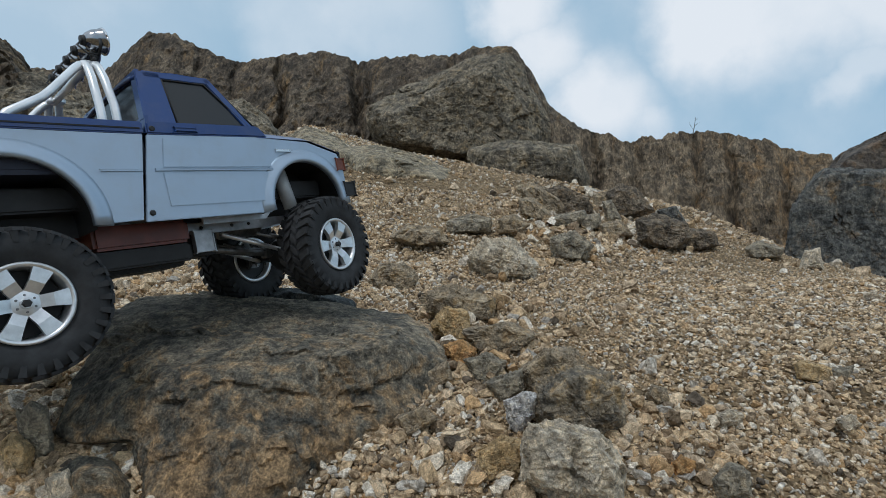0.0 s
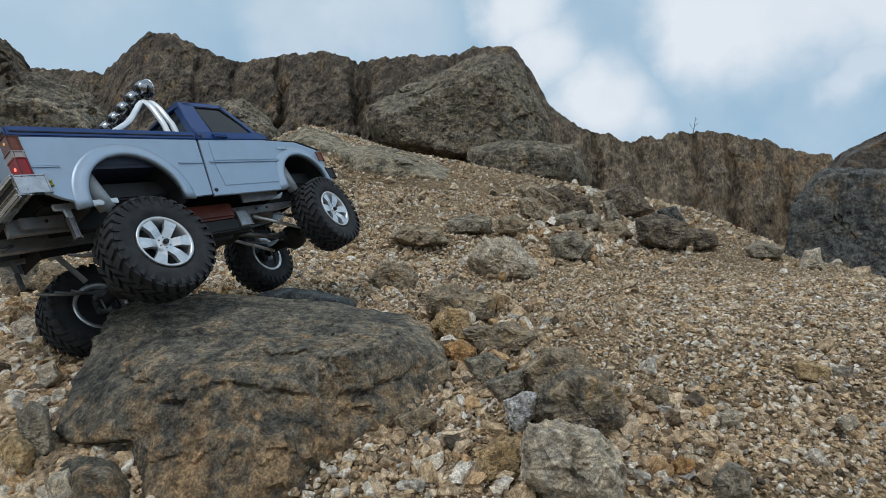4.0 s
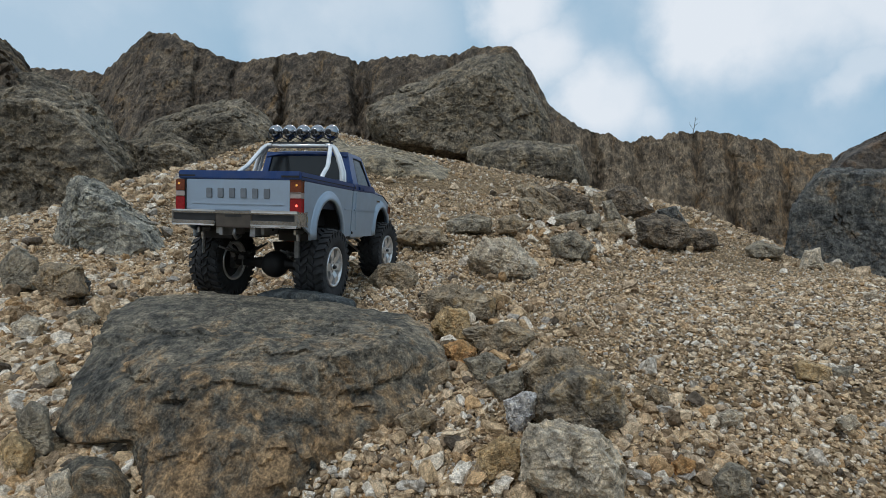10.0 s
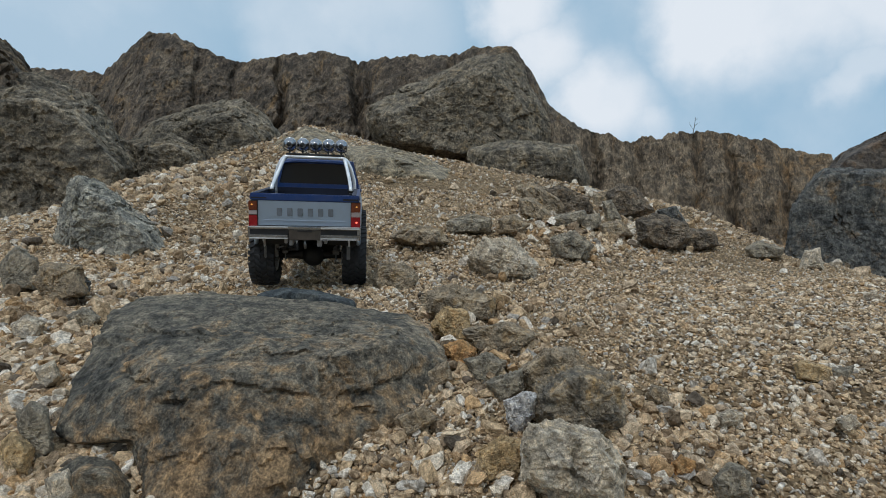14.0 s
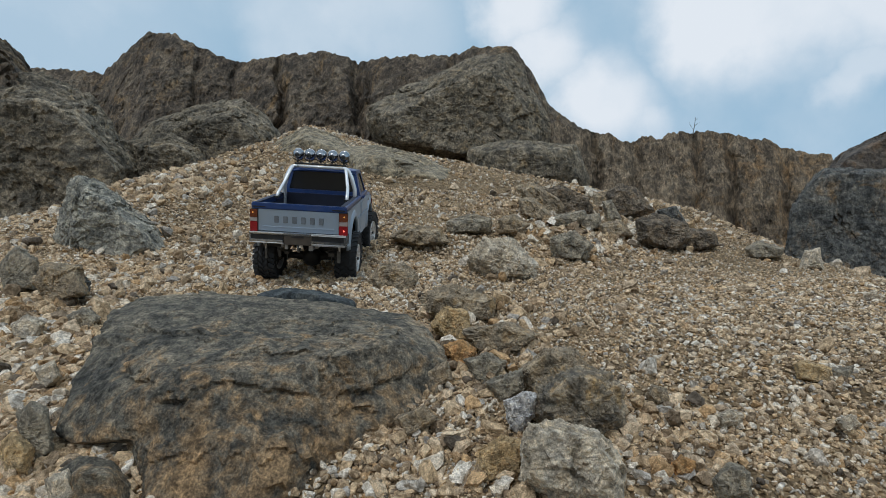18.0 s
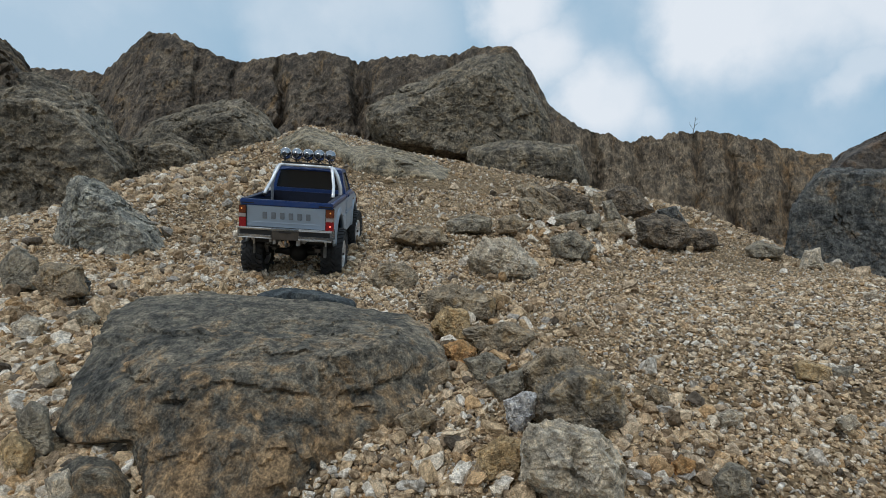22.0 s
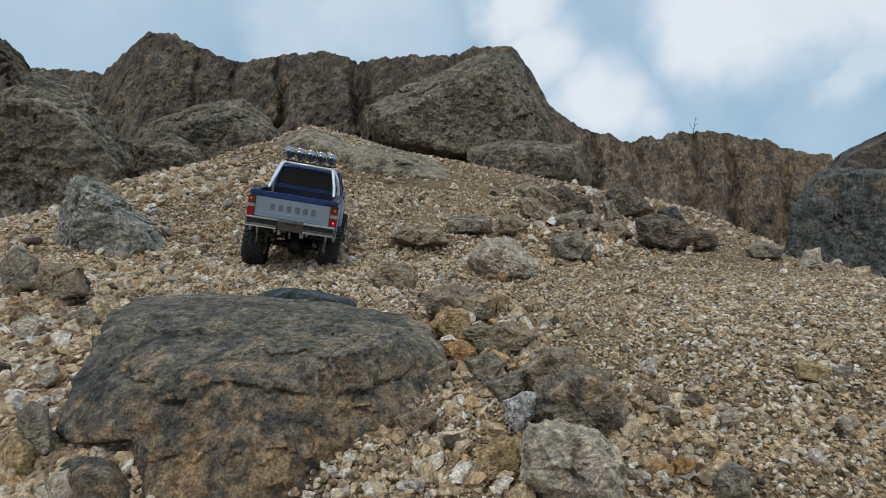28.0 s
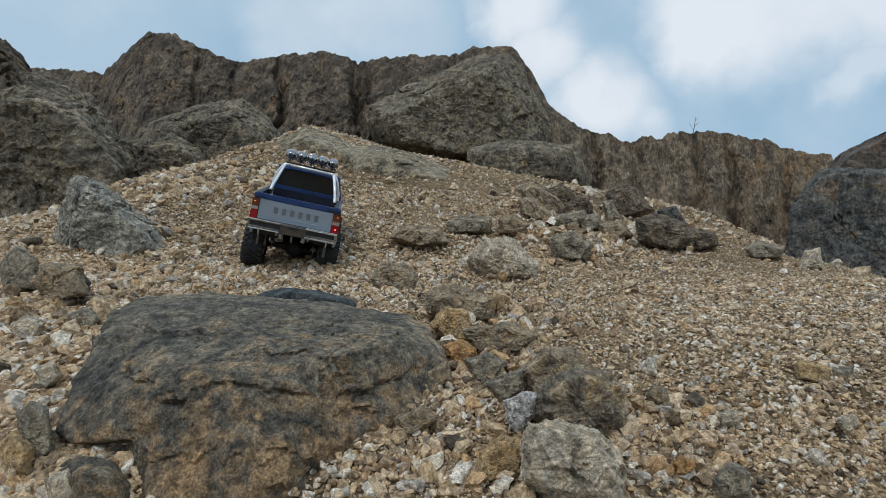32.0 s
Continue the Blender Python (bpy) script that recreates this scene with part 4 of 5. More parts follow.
# ------------------------------------------------------------------ the model truck
def part(name, bm, material, parent, label="", smooth_shade=False, m=None):
    """Links a bmesh as one mesh object under a thing or a part."""
    me = bpy.data.meshes.new(name)
    bmesh.ops.recalc_face_normals(bm, faces=bm.faces)
    bm.to_mesh(me)
    bm.free()
    for x in material if isinstance(material, (list, tuple)) else [material]:
        me.materials.append(x)
    if smooth_shade:
        me.polygons.foreach_set("use_smooth", [True] * len(me.polygons))
    ob = new(name, me)
    ob.parent = parent
    if m is not None:
        ob.matrix_basis = m
    if label:
        ob["label"] = label
    return ob


def soft_edges(bm, w, seg=2, angle=30):
    ed = [e for e in bm.edges if len(e.link_faces) == 2 and e.calc_face_angle(0) > radians(angle)]
    if w > 0 and ed:
        bmesh.ops.bevel(bm, geom=ed, offset=w, segments=seg, affect="EDGES", clamp_overlap=True)


def box_bm(x0, x1, y0, y1, z0, z1, bev=0.0008, bm=None):
    own = bm is None
    bm = bm or bmesh.new()
    r = bmesh.ops.create_cube(bm, size=1.0)
    for v in r["verts"]:
        v.co = Vector((x0 + (v.co.x + 0.5) * (x1 - x0), y0 + (v.co.y + 0.5) * (y1 - y0), z0 + (v.co.z + 0.5) * (z1 - z0)))
    if own and bev:
        soft_edges(bm, bev)
    return bm


def slab_bm(outline, y0, y1, bev=0.0008):
    """An outline in x, z made solid between y0 and y1."""
    bm = bmesh.new()
    a = [bm.verts.new((x, y0, z)) for x, z in outline]
    b = [bm.verts.new((x, y1, z)) for x, z in outline]
    bm.faces.new(a), bm.faces.new(list(reversed(b)))
    n = len(a)
    for k in range(n):
        bm.faces.new((a[k], b[k], b[(k + 1) % n], a[(k + 1) % n]))
    bmesh.ops.recalc_face_normals(bm, faces=bm.faces)
    if bev:
        soft_edges(bm, bev, 2, 40)
    return bm


def tube_bm(path, r, sides=12, bm=None):
    bm = bm or bmesh.new()
    pts = [Vector(p) for p in path]
    rings = []
    up = None
    for k, p in enumerate(pts):
        t = (pts[min(k + 1, len(pts) - 1)] - pts[max(k - 1, 0)]).normalized()
        if up is None:
            up = t.orthogonal().normalized()
        up = (up - t * up.dot(t)).normalized()
        side = t.cross(up)
        rr = r[k] if isinstance(r, (list, tuple)) else r
        rings.append([bm.verts.new(p + up * (rr * math.cos(2 * math.pi * a / sides)) + side * (rr * math.sin(2 * math.pi * a / sides))) for a in range(sides)])
    for q in range(len(rings) - 1):
        for a in range(sides):
            bm.faces.new((rings[q][a], rings[q][(a + 1) % sides], rings[q + 1][(a + 1) % sides], rings[q + 1][a]))
    bm.faces.new(list(reversed(rings[0]))), bm.faces.new(rings[-1])
    return bm


def lathe_bm(profile, sides=48):
    """A body of revolution about the y axis from (radius, y) pairs, closed into a ring."""
    bm = bmesh.new()
    rings = []
    for a in range(sides):
        c, s = math.cos(2 * math.pi * a / sides), math.sin(2 * math.pi * a / sides)
        rings.append([bm.verts.new((r * c, y, r * s)) for r, y in profile])
    n = len(profile)
    for a in range(sides):
        for k in range(n - 1):
            bm.faces.new((rings[a][k], rings[a][k + 1], rings[(a + 1) % sides][k + 1], rings[(a + 1) % sides][k]))
    bmesh.ops.remove_doubles(bm, verts=bm.verts, dist=1e-6)
    return bm


def quad_prism(bm, p, depth):
    """A plate from a ring of points, thickened along depth."""
    a = [bm.verts.new(Vector(q)) for q in p]
    b = [bm.verts.new(Vector(q) + Vector(depth)) for q in p]
    bm.faces.new(a), bm.faces.new(list(reversed(b)))
    for k in range(len(a)):
        bm.faces.new((a[k], b[k], b[(k + 1) % len(a)], a[(k + 1) % len(a)]))
    return bm


REAR_X, FRONT_X, AXLE_Z, TYRE_R, TRACK = -0.0175, 0.2675, -0.030, 0.0570, 0.0805
REAR_ARCH, FRONT_ARCH = -0.0150, 0.2505      # middles of the wheel arches


def make_wheel(truck, x, y, name):
    """A wheel: chunky tyre with staggered lugs, six-spoked alloy rim; the outer face is at +y."""
    w = new(name)
    w.parent = truck
    w.location = (x, y, AXLE_Z)
    hw = 0.0208
    prof = [(0.030, -hw * 0.80), (0.036, -hw * 0.98), (0.0455, -hw), (0.0518, -hw * 0.93), (0.0540, -hw * 0.72), (0.0545, 0.0),
            (0.0540, hw * 0.72), (0.0518, hw * 0.93), (0.0455, hw), (0.036, hw * 0.98), (0.030, hw * 0.80), (0.0285, hw * 0.7), (0.0285, -hw * 0.7), (0.030, -hw * 0.80)]
    tyre = part("tyre", lathe_bm(prof, 64), M_TYRE, w, "black rubber tyre with chunky tread", True)
    bm = bmesh.new()
    n = 30
    for k in range(n):
        a = 2 * math.pi * k / n
        for row, (y0, y1, skew, ph) in enumerate(((-hw * 1.06, -hw * 0.52, 0.05, 0.0), (-hw * 0.45, -hw * 0.03, -0.06, 0.5), (hw * 0.03, hw * 0.45, 0.06, 0.0), (hw * 0.52, hw * 1.06, -0.05, 0.5))):
            am = a + ph * 2 * math.pi / n
            wd = 0.062
            r0, r1 = 0.0528, TYRE_R + 0.0004
            if abs(y0 + y1) / 2 > hw * 0.6:
                ring = [(am - wd + skew, y0), (am + wd + skew, y0), (am + wd - skew, y1), (am - wd - skew, y1)]
            else:
                ring = [(am - wd * 0.9 + skew, y0), (am + wd * 0.9 + skew, y0), (am + wd * 0.9 - skew, y1), (am - wd * 0.9 - skew, y1)]
            lo = [bm.verts.new((r0 * math.cos(t), yy * (0.98 if abs(yy) > hw else 1), r0 * math.sin(t))) for t, yy in ring]
            hi = [bm.verts.new(((r1 - (0.0022 if abs(yy) > hw * 0.9 else 0)) * math.cos(t), yy * 0.95, (r1 - (0.0022 if abs(yy) > hw * 0.9 else 0)) * math.sin(t))) for t, yy in ring]
            bm.faces.new(hi)
            for q in range(4):
                bm.faces.new((lo[q], lo[(q + 1) % 4], hi[(q + 1) % 4], hi[q]))
            # shoulder block running down the sidewall
            if row in (0, 3):
                s = -1 if row == 0 else 1
                blk = [((am - wd * 0.75), 0.0525), ((am + wd * 0.75), 0.0525), ((am + wd * 0.6), 0.0445), ((am - wd * 0.6), 0.0445)]
                lo = [bm.verts.new((r * math.cos(t), s * hw * 0.93, r * math.sin(t))) for t, r in blk]
                hi = [bm.verts.new((r * math.cos(t), s * hw * (1.055 if r > 0.048 else 1.02), r * math.sin(t))) for t, r in blk]
                bm.faces.new(hi)
                for q in range(4):
                    bm.faces.new((lo[q], lo[(q + 1) % 4], hi[(q + 1) % 4], hi[q]))
    part("tread", bm, M_TYRE, tyre, "staggered rubber tread lugs")
    rim_prof = [(0.0295, hw * 0.80), (0.0302, hw * 0.92), (0.0285, hw * 0.95), (0.0265, hw * 0.85), (0.0255, hw * 0.3), (0.0255, -hw * 0.8), (0.0302, -hw * 0.9), (0.0302, -hw * 0.5), (0.0295, hw * 0.80)]
    rim = part("rim", lathe_bm(rim_prof, 48), M_RIM, w, "silver six-spoked alloy rim", True)
    for k in range(6):
        a = 2 * math.pi * k / 6
        bm = bmesh.new()
        pts = []
        for r, half in ((0.0080, 0.0046), (0.0165, 0.0050), (0.0268, 0.0066)):
            for s in (-1, 1):
                pts.append((r * math.cos(a) - s * half * math.sin(a), r * math.sin(a) + s * half * math.cos(a), r))
        ytop = {0.0080: hw * 0.72, 0.0165: hw * 0.88, 0.0268: hw * 0.88}
        v = [(bm.verts.new((p[0], ytop[p[2]], p[1])), bm.verts.new((p[0], ytop[p[2]] - 0.005, p[1]))) for p in pts]
        for i0, i1 in ((0, 2), (2, 4)):
            bm.faces.new((v[i0][0], v[i0 + 1][0], v[i1 + 1][0], v[i1][0]))
            bm.faces.new((v[i0][1], v[i0 + 1][1], v[i1 + 1][1], v[i1][1]))
            bm.faces.new((v[i0][0], v[i0][1], v[i1][1], v[i1][0]))
            bm.faces.new((v[i0 + 1][0], v[i0 + 1][1], v[i1 + 1][1], v[i1 + 1][0]))
        part("spoke", bm, M_RIM, rim)
    part("brake_disc", lathe_bm([(0.0, hw * 0.1), (0.025, hw * 0.1), (0.025, -hw * 0.5), (0.0, -hw * 0.5)], 24), M_BLACK, rim)
    part("hub", lathe_bm([(0.0, hw * 0.80), (0.0035, hw * 0.80), (0.0042, hw * 0.76), (0.0098, hw * 0.72), (0.0106, hw * 0.60), (0.0106, hw * 0.4), (0.0, hw * 0.4)], 24), M_RIM, rim)
    part("hub_nut", lathe_bm([(0.0, hw * 1.0), (0.0026, hw * 1.0), (0.0030, hw * 0.95), (0.0030, hw * 0.7), (0.0, hw * 0.7)], 6), M_BLACK, rim)
    for k in range(6):
        a = 2 * math.pi * (k + 0.5) / 6
        b = lathe_bm([(0.0, 0.0011), (0.0008, 0.0011), (0.0011, 0.0), (0.0, 0.0)], 6)
        bmesh.ops.translate(b, verts=b.verts, vec=(0.0062 * math.cos(a), hw * 0.72, 0.0062 * math.sin(a)))
        part("lug_nut", b, M_STEEL, rim)
    return w


def arc(cx, cz, r, a0, a1, n):
    return [(cx + r * math.cos(radians(a0 + (a1 - a0) * k / n)), cz + r * math.sin(radians(a0 + (a1 - a0) * k / n))) for k in range(n + 1)]


def flare_bm(cx, cz, r, a0, a1, y, out, width, n=22):
    """A wheel-arch flare: a lipped band round the arch, standing out from the side."""
    s = 1 if y > 0 else -1
    bm = bmesh.new()
    rows = []
    for k in range(n + 1):
        a = radians(a0 + (a1 - a0) * k / n)
        c, d = math.cos(a), math.sin(a)
        ring = []
        for rr, yy in ((r - 0.0015, y - s * 0.004), (r - 0.0015, y + s * out), (r + width * 0.16, y + s * out * 1.03), (r + width * 0.45, y + s * out * 0.62), (r + width * 0.75, y + s * out * 0.2), (r + width, y + s * 0.0004), (r + width, y - s * 0.003)):
            ring.append(bm.verts.new((cx + rr * c, yy, cz + rr * d)))
        rows.append(ring)
    for k in range(n):
        for q in range(7):
            bm.faces.new((rows[k][q], rows[k + 1][q], rows[k + 1][(q + 1) % 7], rows[k][(q + 1) % 7]))
    bm.faces.new(rows[0]), bm.faces.new(list(reversed(rows[-1])))
    return bm


W = 0.0880      # half the body's width
RAIL, BELT = 0.0915, 0.0800
BACK, NOSE, JOINT = -0.1115, 0.3085, 0.0885


def make_truck():
    t = new("model_truck")
    t.empty_display_size = 0.05
    tagged(t, "blue and silver radio-controlled pickup truck with roll bar and big tyres", "model truck")

    # ---- sides of the bed and cab, with the arches cut out
    for s in (-1, 1):
        y0, y1 = s * (W - 0.004), s * W
        arch = arc(REAR_ARCH, 0.007, 0.0535, 183, -3, 22)
        bed = [(BACK, 0.030), (BACK, BELT), (JOINT - 0.0022, BELT), (JOINT - 0.0140, 0.004), (REAR_ARCH + 0.0540, 0.003)] + list(reversed(arch)) + [(REAR_ARCH - 0.0540, 0.0050), (BACK + 0.022, 0.014), (BACK + 0.008, 0.022)]
        side = part("bed_side", slab_bm(bed, y0, y1, 0.0006), M_SILVER, t, "silver bed side with a pressed line")
        part("trim_line", box_bm(REAR_ARCH + 0.063, JOINT - 0.008, s * W, s * (W + 0.0011), 0.0468, 0.0486, 0.0003), M_SILVER, side)
        part("trim_line", box_bm(BACK + 0.003, REAR_ARCH - 0.066, s * W, s * (W + 0.0011), 0.0468, 0.0486, 0.0003), M_SILVER, side)
        part("bed_rail", slab_bm([(BACK, BELT + 0.0005), (BACK, RAIL), (JOINT - 0.0008, RAIL), (JOINT - 0.0012, BELT + 0.0005)], s * (W - 0.012), s * (W + 0.0006), 0.0012), M_BLUE, t, "dark blue bed rail")
        part("rail_groove", box_bm(BACK + 0.002, JOINT - 0.004, s * (W + 0.0006), s * (W + 0.0012), 0.0845, 0.0857, 0.0002), M_BLACK, t)
        farch = arc(FRONT_ARCH, 0.010, 0.0478, -6, 186, 22)
        front = [(JOINT + 0.0012, BELT), (0.197, BELT + 0.002), (0.262, BELT - 0.001), (NOSE - 0.006, 0.066), (NOSE, 0.052), (NOSE, 0.014), (FRONT_ARCH + 0.0490, 0.004)] + farch + [(FRONT_ARCH - 0.0490, 0.0020), (JOINT - 0.0122, 0.0020)]
        cs = part("cab_side", slab_bm(front, y0, y1, 0.0006), M_SILVER, t, "silver door and wing")
        # the door: a raised panel, its lower edge, pressed line and handle
        door = [(JOINT + 0.010, 0.0500), (JOINT + 0.0140, BELT - 0.003), (0.203, BELT - 0.002), (0.210, 0.0500)]
        dr = part("door", slab_bm(door, s * (W - 0.001), s * (W + 0.0011), 0.0005), M_SILVER, cs, "silver door skin")
        low = [(JOINT + 0.010, 0.0140), (JOINT + 0.009, 0.0455), (0.205, 0.0455), (0.201, 0.026), (0.197, 0.0140)]
        part("door_panel", slab_bm(low, s * (W - 0.001), s * (W + 0.0009), 0.0006), M_SILVER, cs, "pressed lower door panel")
        part("door_line", box_bm(JOINT + 0.003, 0.210, s * W, s * (W + 0.0016), 0.0468, 0.0488, 0.0004), M_SILVER, cs)
        part("door_handle", box_bm(JOINT + 0.026, JOINT + 0.046, s * W, s * (W + 0.0026), BELT + 0.0040, BELT + 0.0075, 0.0008), M_BLUE, cs, "dark blue door handle")
        part("badge", box_bm(0.218, 0.236, s * W, s * (W + 0.0014), 0.0668, 0.0695, 0.0006), M_CHROME, cs, "small bright wing badge")
        for bx, bz in ((JOINT + 0.0065, BELT + 0.0055), (JOINT - 0.0060, 0.0095)):
            b = lathe_bm([(0.0, 0.0016), (0.0018, 0.0016), (0.0026, 0.0008), (0.0026, -0.001), (0.0, -0.001)], 14)
            bmesh.ops.transform(b, matrix=Matrix.Translation((bx, s * W, bz)) @ Matrix.Diagonal((1, s, 1, 1)), verts=b.verts)
            part("body_screw", b, M_BLACK, cs, "black body screw")
        part("rear_flare", flare_bm(REAR_ARCH, 0.007, 0.0535, -5, 185, s * W, 0.0034, 0.0125), M_SILVER, t, "silver wheel-arch flare swelling from the side", True)
        part("front_flare", flare_bm(FRONT_ARCH, 0.010, 0.0478, -4, 188, s * W, 0.0036, 0.0120), M_SILVER, t, "silver wheel-arch flare swelling from the side", True)
        # arch linings
        for cx, cz, r in ((REAR_ARCH, 0.007, 0.0545), (FRONT_ARCH, 0.010, 0.0488)):
            bm = bmesh.new()
            ring = arc(cx, cz, r, -8, 188, 18)
            a = [bm.verts.new((x, s * (W - 0.002), z)) for x, z in ring]
            b = [bm.verts.new((x, s * 0.036, z)) for x, z in ring]
            for k in range(len(ring) - 1):
                bm.faces.new((a[k], a[k + 1], b[k + 1], b[k]))
            bm.faces.new(b)
            part("arch_lining", bm, M_BLACK, t)
        # side marker near the tail
        part("side_marker", box_bm(BACK + 0.0075, BACK + 0.0175, s * W, s * (W + 0.0016), 0.0270, 0.0320, 0.0008), M_MARK, t, "small yellow side marker")

    # ---- bed: floor, inner walls, front wall
    part("bed_floor", box_bm(BACK + 0.004, JOINT - 0.002, -W + 0.005, W - 0.005, 0.046, 0.050, 0), M_BED, t, "dark blue-black bed floor")
    for s in (-1, 1):
        part("bed_wall", box_bm(BACK + 0.004, JOINT - 0.003, s * (W - 0.012), s * (W - 0.0045), 0.050, 0.0925, 0), M_BED, t)
    part("bed_front", box_bm(JOINT - 0.004, JOINT - 0.0005, -W + 0.004, W - 0.004, 0.012, RAIL - 0.001, 0.0008), M_BED, t, "dark front wall of the bed")
    for k in range(9):
        y = -0.064 + 0.016 * k
        part("floor_rib", box_bm(BACK + 0.008, JOINT - 0.006, y - 0.003, y + 0.003, 0.050, 0.0512, 0.0004), M_BED, t)

    # ---- tail: gate, lamps, bumper
    gate = part("tailgate", box_bm(BACK - 0.0015, BACK + 0.003, -0.0765, 0.0765, 0.039, BELT, 0.001), M_SILVER, t, "silver tailgate with a row of grey badge shapes")
    part("gate_top", box_bm(BACK - 0.0020, BACK + 0.006, -W, W, BELT + 0.0005, RAIL + 0.0004, 0.0014), M_BLUE, t, "dark blue tailgate top")
    part("gate_recess", box_bm(BACK - 0.0028, BACK - 0.001, -0.066, 0.066, 0.0470, 0.0488, 0.0005), M_FLARE, gate)
    for s in (-1, 1):
        part("gate_slot", box_bm(BACK - 0.0026, BACK - 0.001, s * 0.062, s * 0.086, 0.0838, 0.0858, 0.0003), M_BLACK, t)
    for k in range(6):      # the maker's name: plain upright shapes only
        y = 0.0415 - 0.0166 * k
        # raised silver shapes; the grey paints in their shading
        part("badge_shape", box_bm(BACK - 0.0029, BACK - 0.001, y - 0.0042, y + 0.0042, 0.0555, 0.0685, 0.0006), M_LETTER, gate, "plain badge shape, its shading put into the grey")
    for s in (-1, 1):
        tl = part("tail_lamp", box_bm(BACK - 0.0036, BACK + 0.006, s * 0.0755, s * (W + 0.0012), 0.0365, 0.0800, 0.0009), M_BLACK, t, "tail lamp of red, clear and amber lenses")
        for z0, z1, mat, nm in ((0.0375, 0.0562, M_RED, "red_lens"), (0.0568, 0.0638, M_CLEAR, "clear_lens"), (0.0644, 0.0790, M_AMBER, "amber_lens")):
            part(nm, box_bm(BACK - 0.0046, BACK + 0.005, s * 0.0765, s * (W + 0.0020), z0, z1, 0.0008), mat, tl)
        if s < 0:
            b = lathe_bm([(0.0, 0.0005), (0.0016, 0.0005), (0.0016, -0.002), (0.0, -0.002)], 12)
            bmesh.ops.transform(b, matrix=Matrix.Translation((BACK - 0.0046, s * 0.0845, 0.0470)) @ Matrix.Rotation(radians(90), 4, "Z"), verts=b.verts)
            part("lit_bulb", b, M_BULB, tl, "small lit red bulb")
        b = lathe_bm([(0.0, 0.0005), (0.0014, 0.0005), (0.0014, -0.002), (0.0, -0.002)], 12)
        bmesh.ops.transform(b, matrix=Matrix.Translation((BACK - 0.0046, s * 0.0845, 0.0735)) @ Matrix.Rotation(radians(90), 4, "Z"), verts=b.verts)
        part("signal_bulb", b, M_SIGNAL, tl, "small glowing amber bulb")
    bp = part("rear_bumper", box_bm(BACK - 0.0125, BACK - 0.002, -0.0895, 0.0895, 0.0345, 0.0387, 0.0010), M_BUMPER, t, "worn chrome step bumper in two rails")
    for s in (-1, 1):
        part("bumper_rail", box_bm(BACK - 0.0130, BACK - 0.004, s * 0.0265, s * 0.0895, 0.0190, 0.0250, 0.0012), M_BUMPER, bp)
        # pale edge strips: the highlights on the rails put into the colour
        part("bumper_glint", box_bm(BACK - 0.0133, BACK - 0.0105, s * 0.0265, s * 0.0890, 0.0368, 0.0390, 0.0006), M_TUBE, bp, "edge strip of the bumper, made pale for its highlight")
        part("bumper_glint", box_bm(BACK - 0.0139, BACK - 0.0115, s * 0.0265, s * 0.0885, 0.0182, 0.0203, 0.0006), M_TUBE, bp, "edge strip of the bumper, made pale for its highlight")
        # black face: the dark ground mirrored in the chrome, as plain colour
        part("bumper_face", box_bm(BACK - 0.0105, BACK - 0.004, s * 0.0265, s * 0.0885, 0.0250, 0.0355, 0.0006), M_BLACK, bp)
        part("bumper_end", box_bm(BACK - 0.0120, BACK + 0.014, s * 0.0868, s * 0.0905, 0.0200, 0.0385, 0.0010), M_BUMPER, bp)
        part("bumper_bracket", box_bm(BACK - 0.004, BACK + 0.05, s * 0.020, s * 0.026, 0.006, 0.022, 0.0008), M_ALLOY, t)
    part("plate_step", box_bm(BACK - 0.0120, BACK - 0.003, -0.0260, 0.0260, 0.0165, 0.0342, 0.0012), M_PLATE, bp, "dark middle step of the bumper")
    part("plate_bars", box_bm(BACK - 0.0126, BACK - 0.0115, -0.0120, 0.0120, 0.0305, 0.0330, 0.0002), M_BLACK, bp)
    part("tow_hook", tube_bm([(BACK - 0.006, 0, 0.018), (BACK - 0.010, 0, 0.008), (BACK - 0.004, 0, 0.002), (BACK + 0.006, 0, 0.006)], 0.0022, 10), M_STEEL, t, smooth_shade=True)

    # ---- cab
    rear_lo, rear_hi, front_lo, front_hi = JOINT + 0.0030, JOINT + 0.0070, 0.2070, 0.1640
    zl, zr = BELT + 0.001, 0.1470
    yl, yh = W - 0.0008, 0.0735
    part("belt_band", slab_bm([(JOINT + 0.0012, BELT + 0.0006), (JOINT + 0.0022, RAIL + 0.0006), (0.202, RAIL + 0.0024), (0.212, BELT + 0.0024)], -W - 0.0004, W + 0.0004, 0.0014), M_BLUE, t, "dark blue band under the windows")

    def side_pt(x, z, s):
        a = (z - zl) / (zr - zl)
        return Vector((x, s * (yl + (yh - yl) * a), z))

    roof = bmesh.new()
    prof = [(rear_hi - 0.001, 0.1430), (rear_hi + 0.004, 0.1478), (0.130, 0.1498), (front_hi - 0.004, 0.1486), (front_hi + 0.003, 0.1450)]
    cols = []
    for s in np.linspace(-1, 1, 13):
        cols.append([roof.verts.new((x, s * (yh + 0.0005), z - 0.0045 * abs(s) ** 4)) for x, z in prof])
    low = []
    for s in np.linspace(-1, 1, 13):
        low.append([roof.verts.new((x, s * (yh - 0.0010), z - 0.0045 * abs(s) ** 4 - 0.0032)) for x, z in prof])
    for k in range(12):
        for q in range(4):
            roof.faces.new((cols[k][q], cols[k + 1][q], cols[k + 1][q + 1], cols[k][q + 1]))
            roof.faces.new((low[k][q], low[k + 1][q], low[k + 1][q + 1], low[k][q + 1]))
        roof.faces.new((cols[k][0], cols[k + 1][0], low[k + 1][0], low[k][0]))
        roof.faces.new((cols[k][4], cols[k + 1][4], low[k + 1][4], low[k][4]))
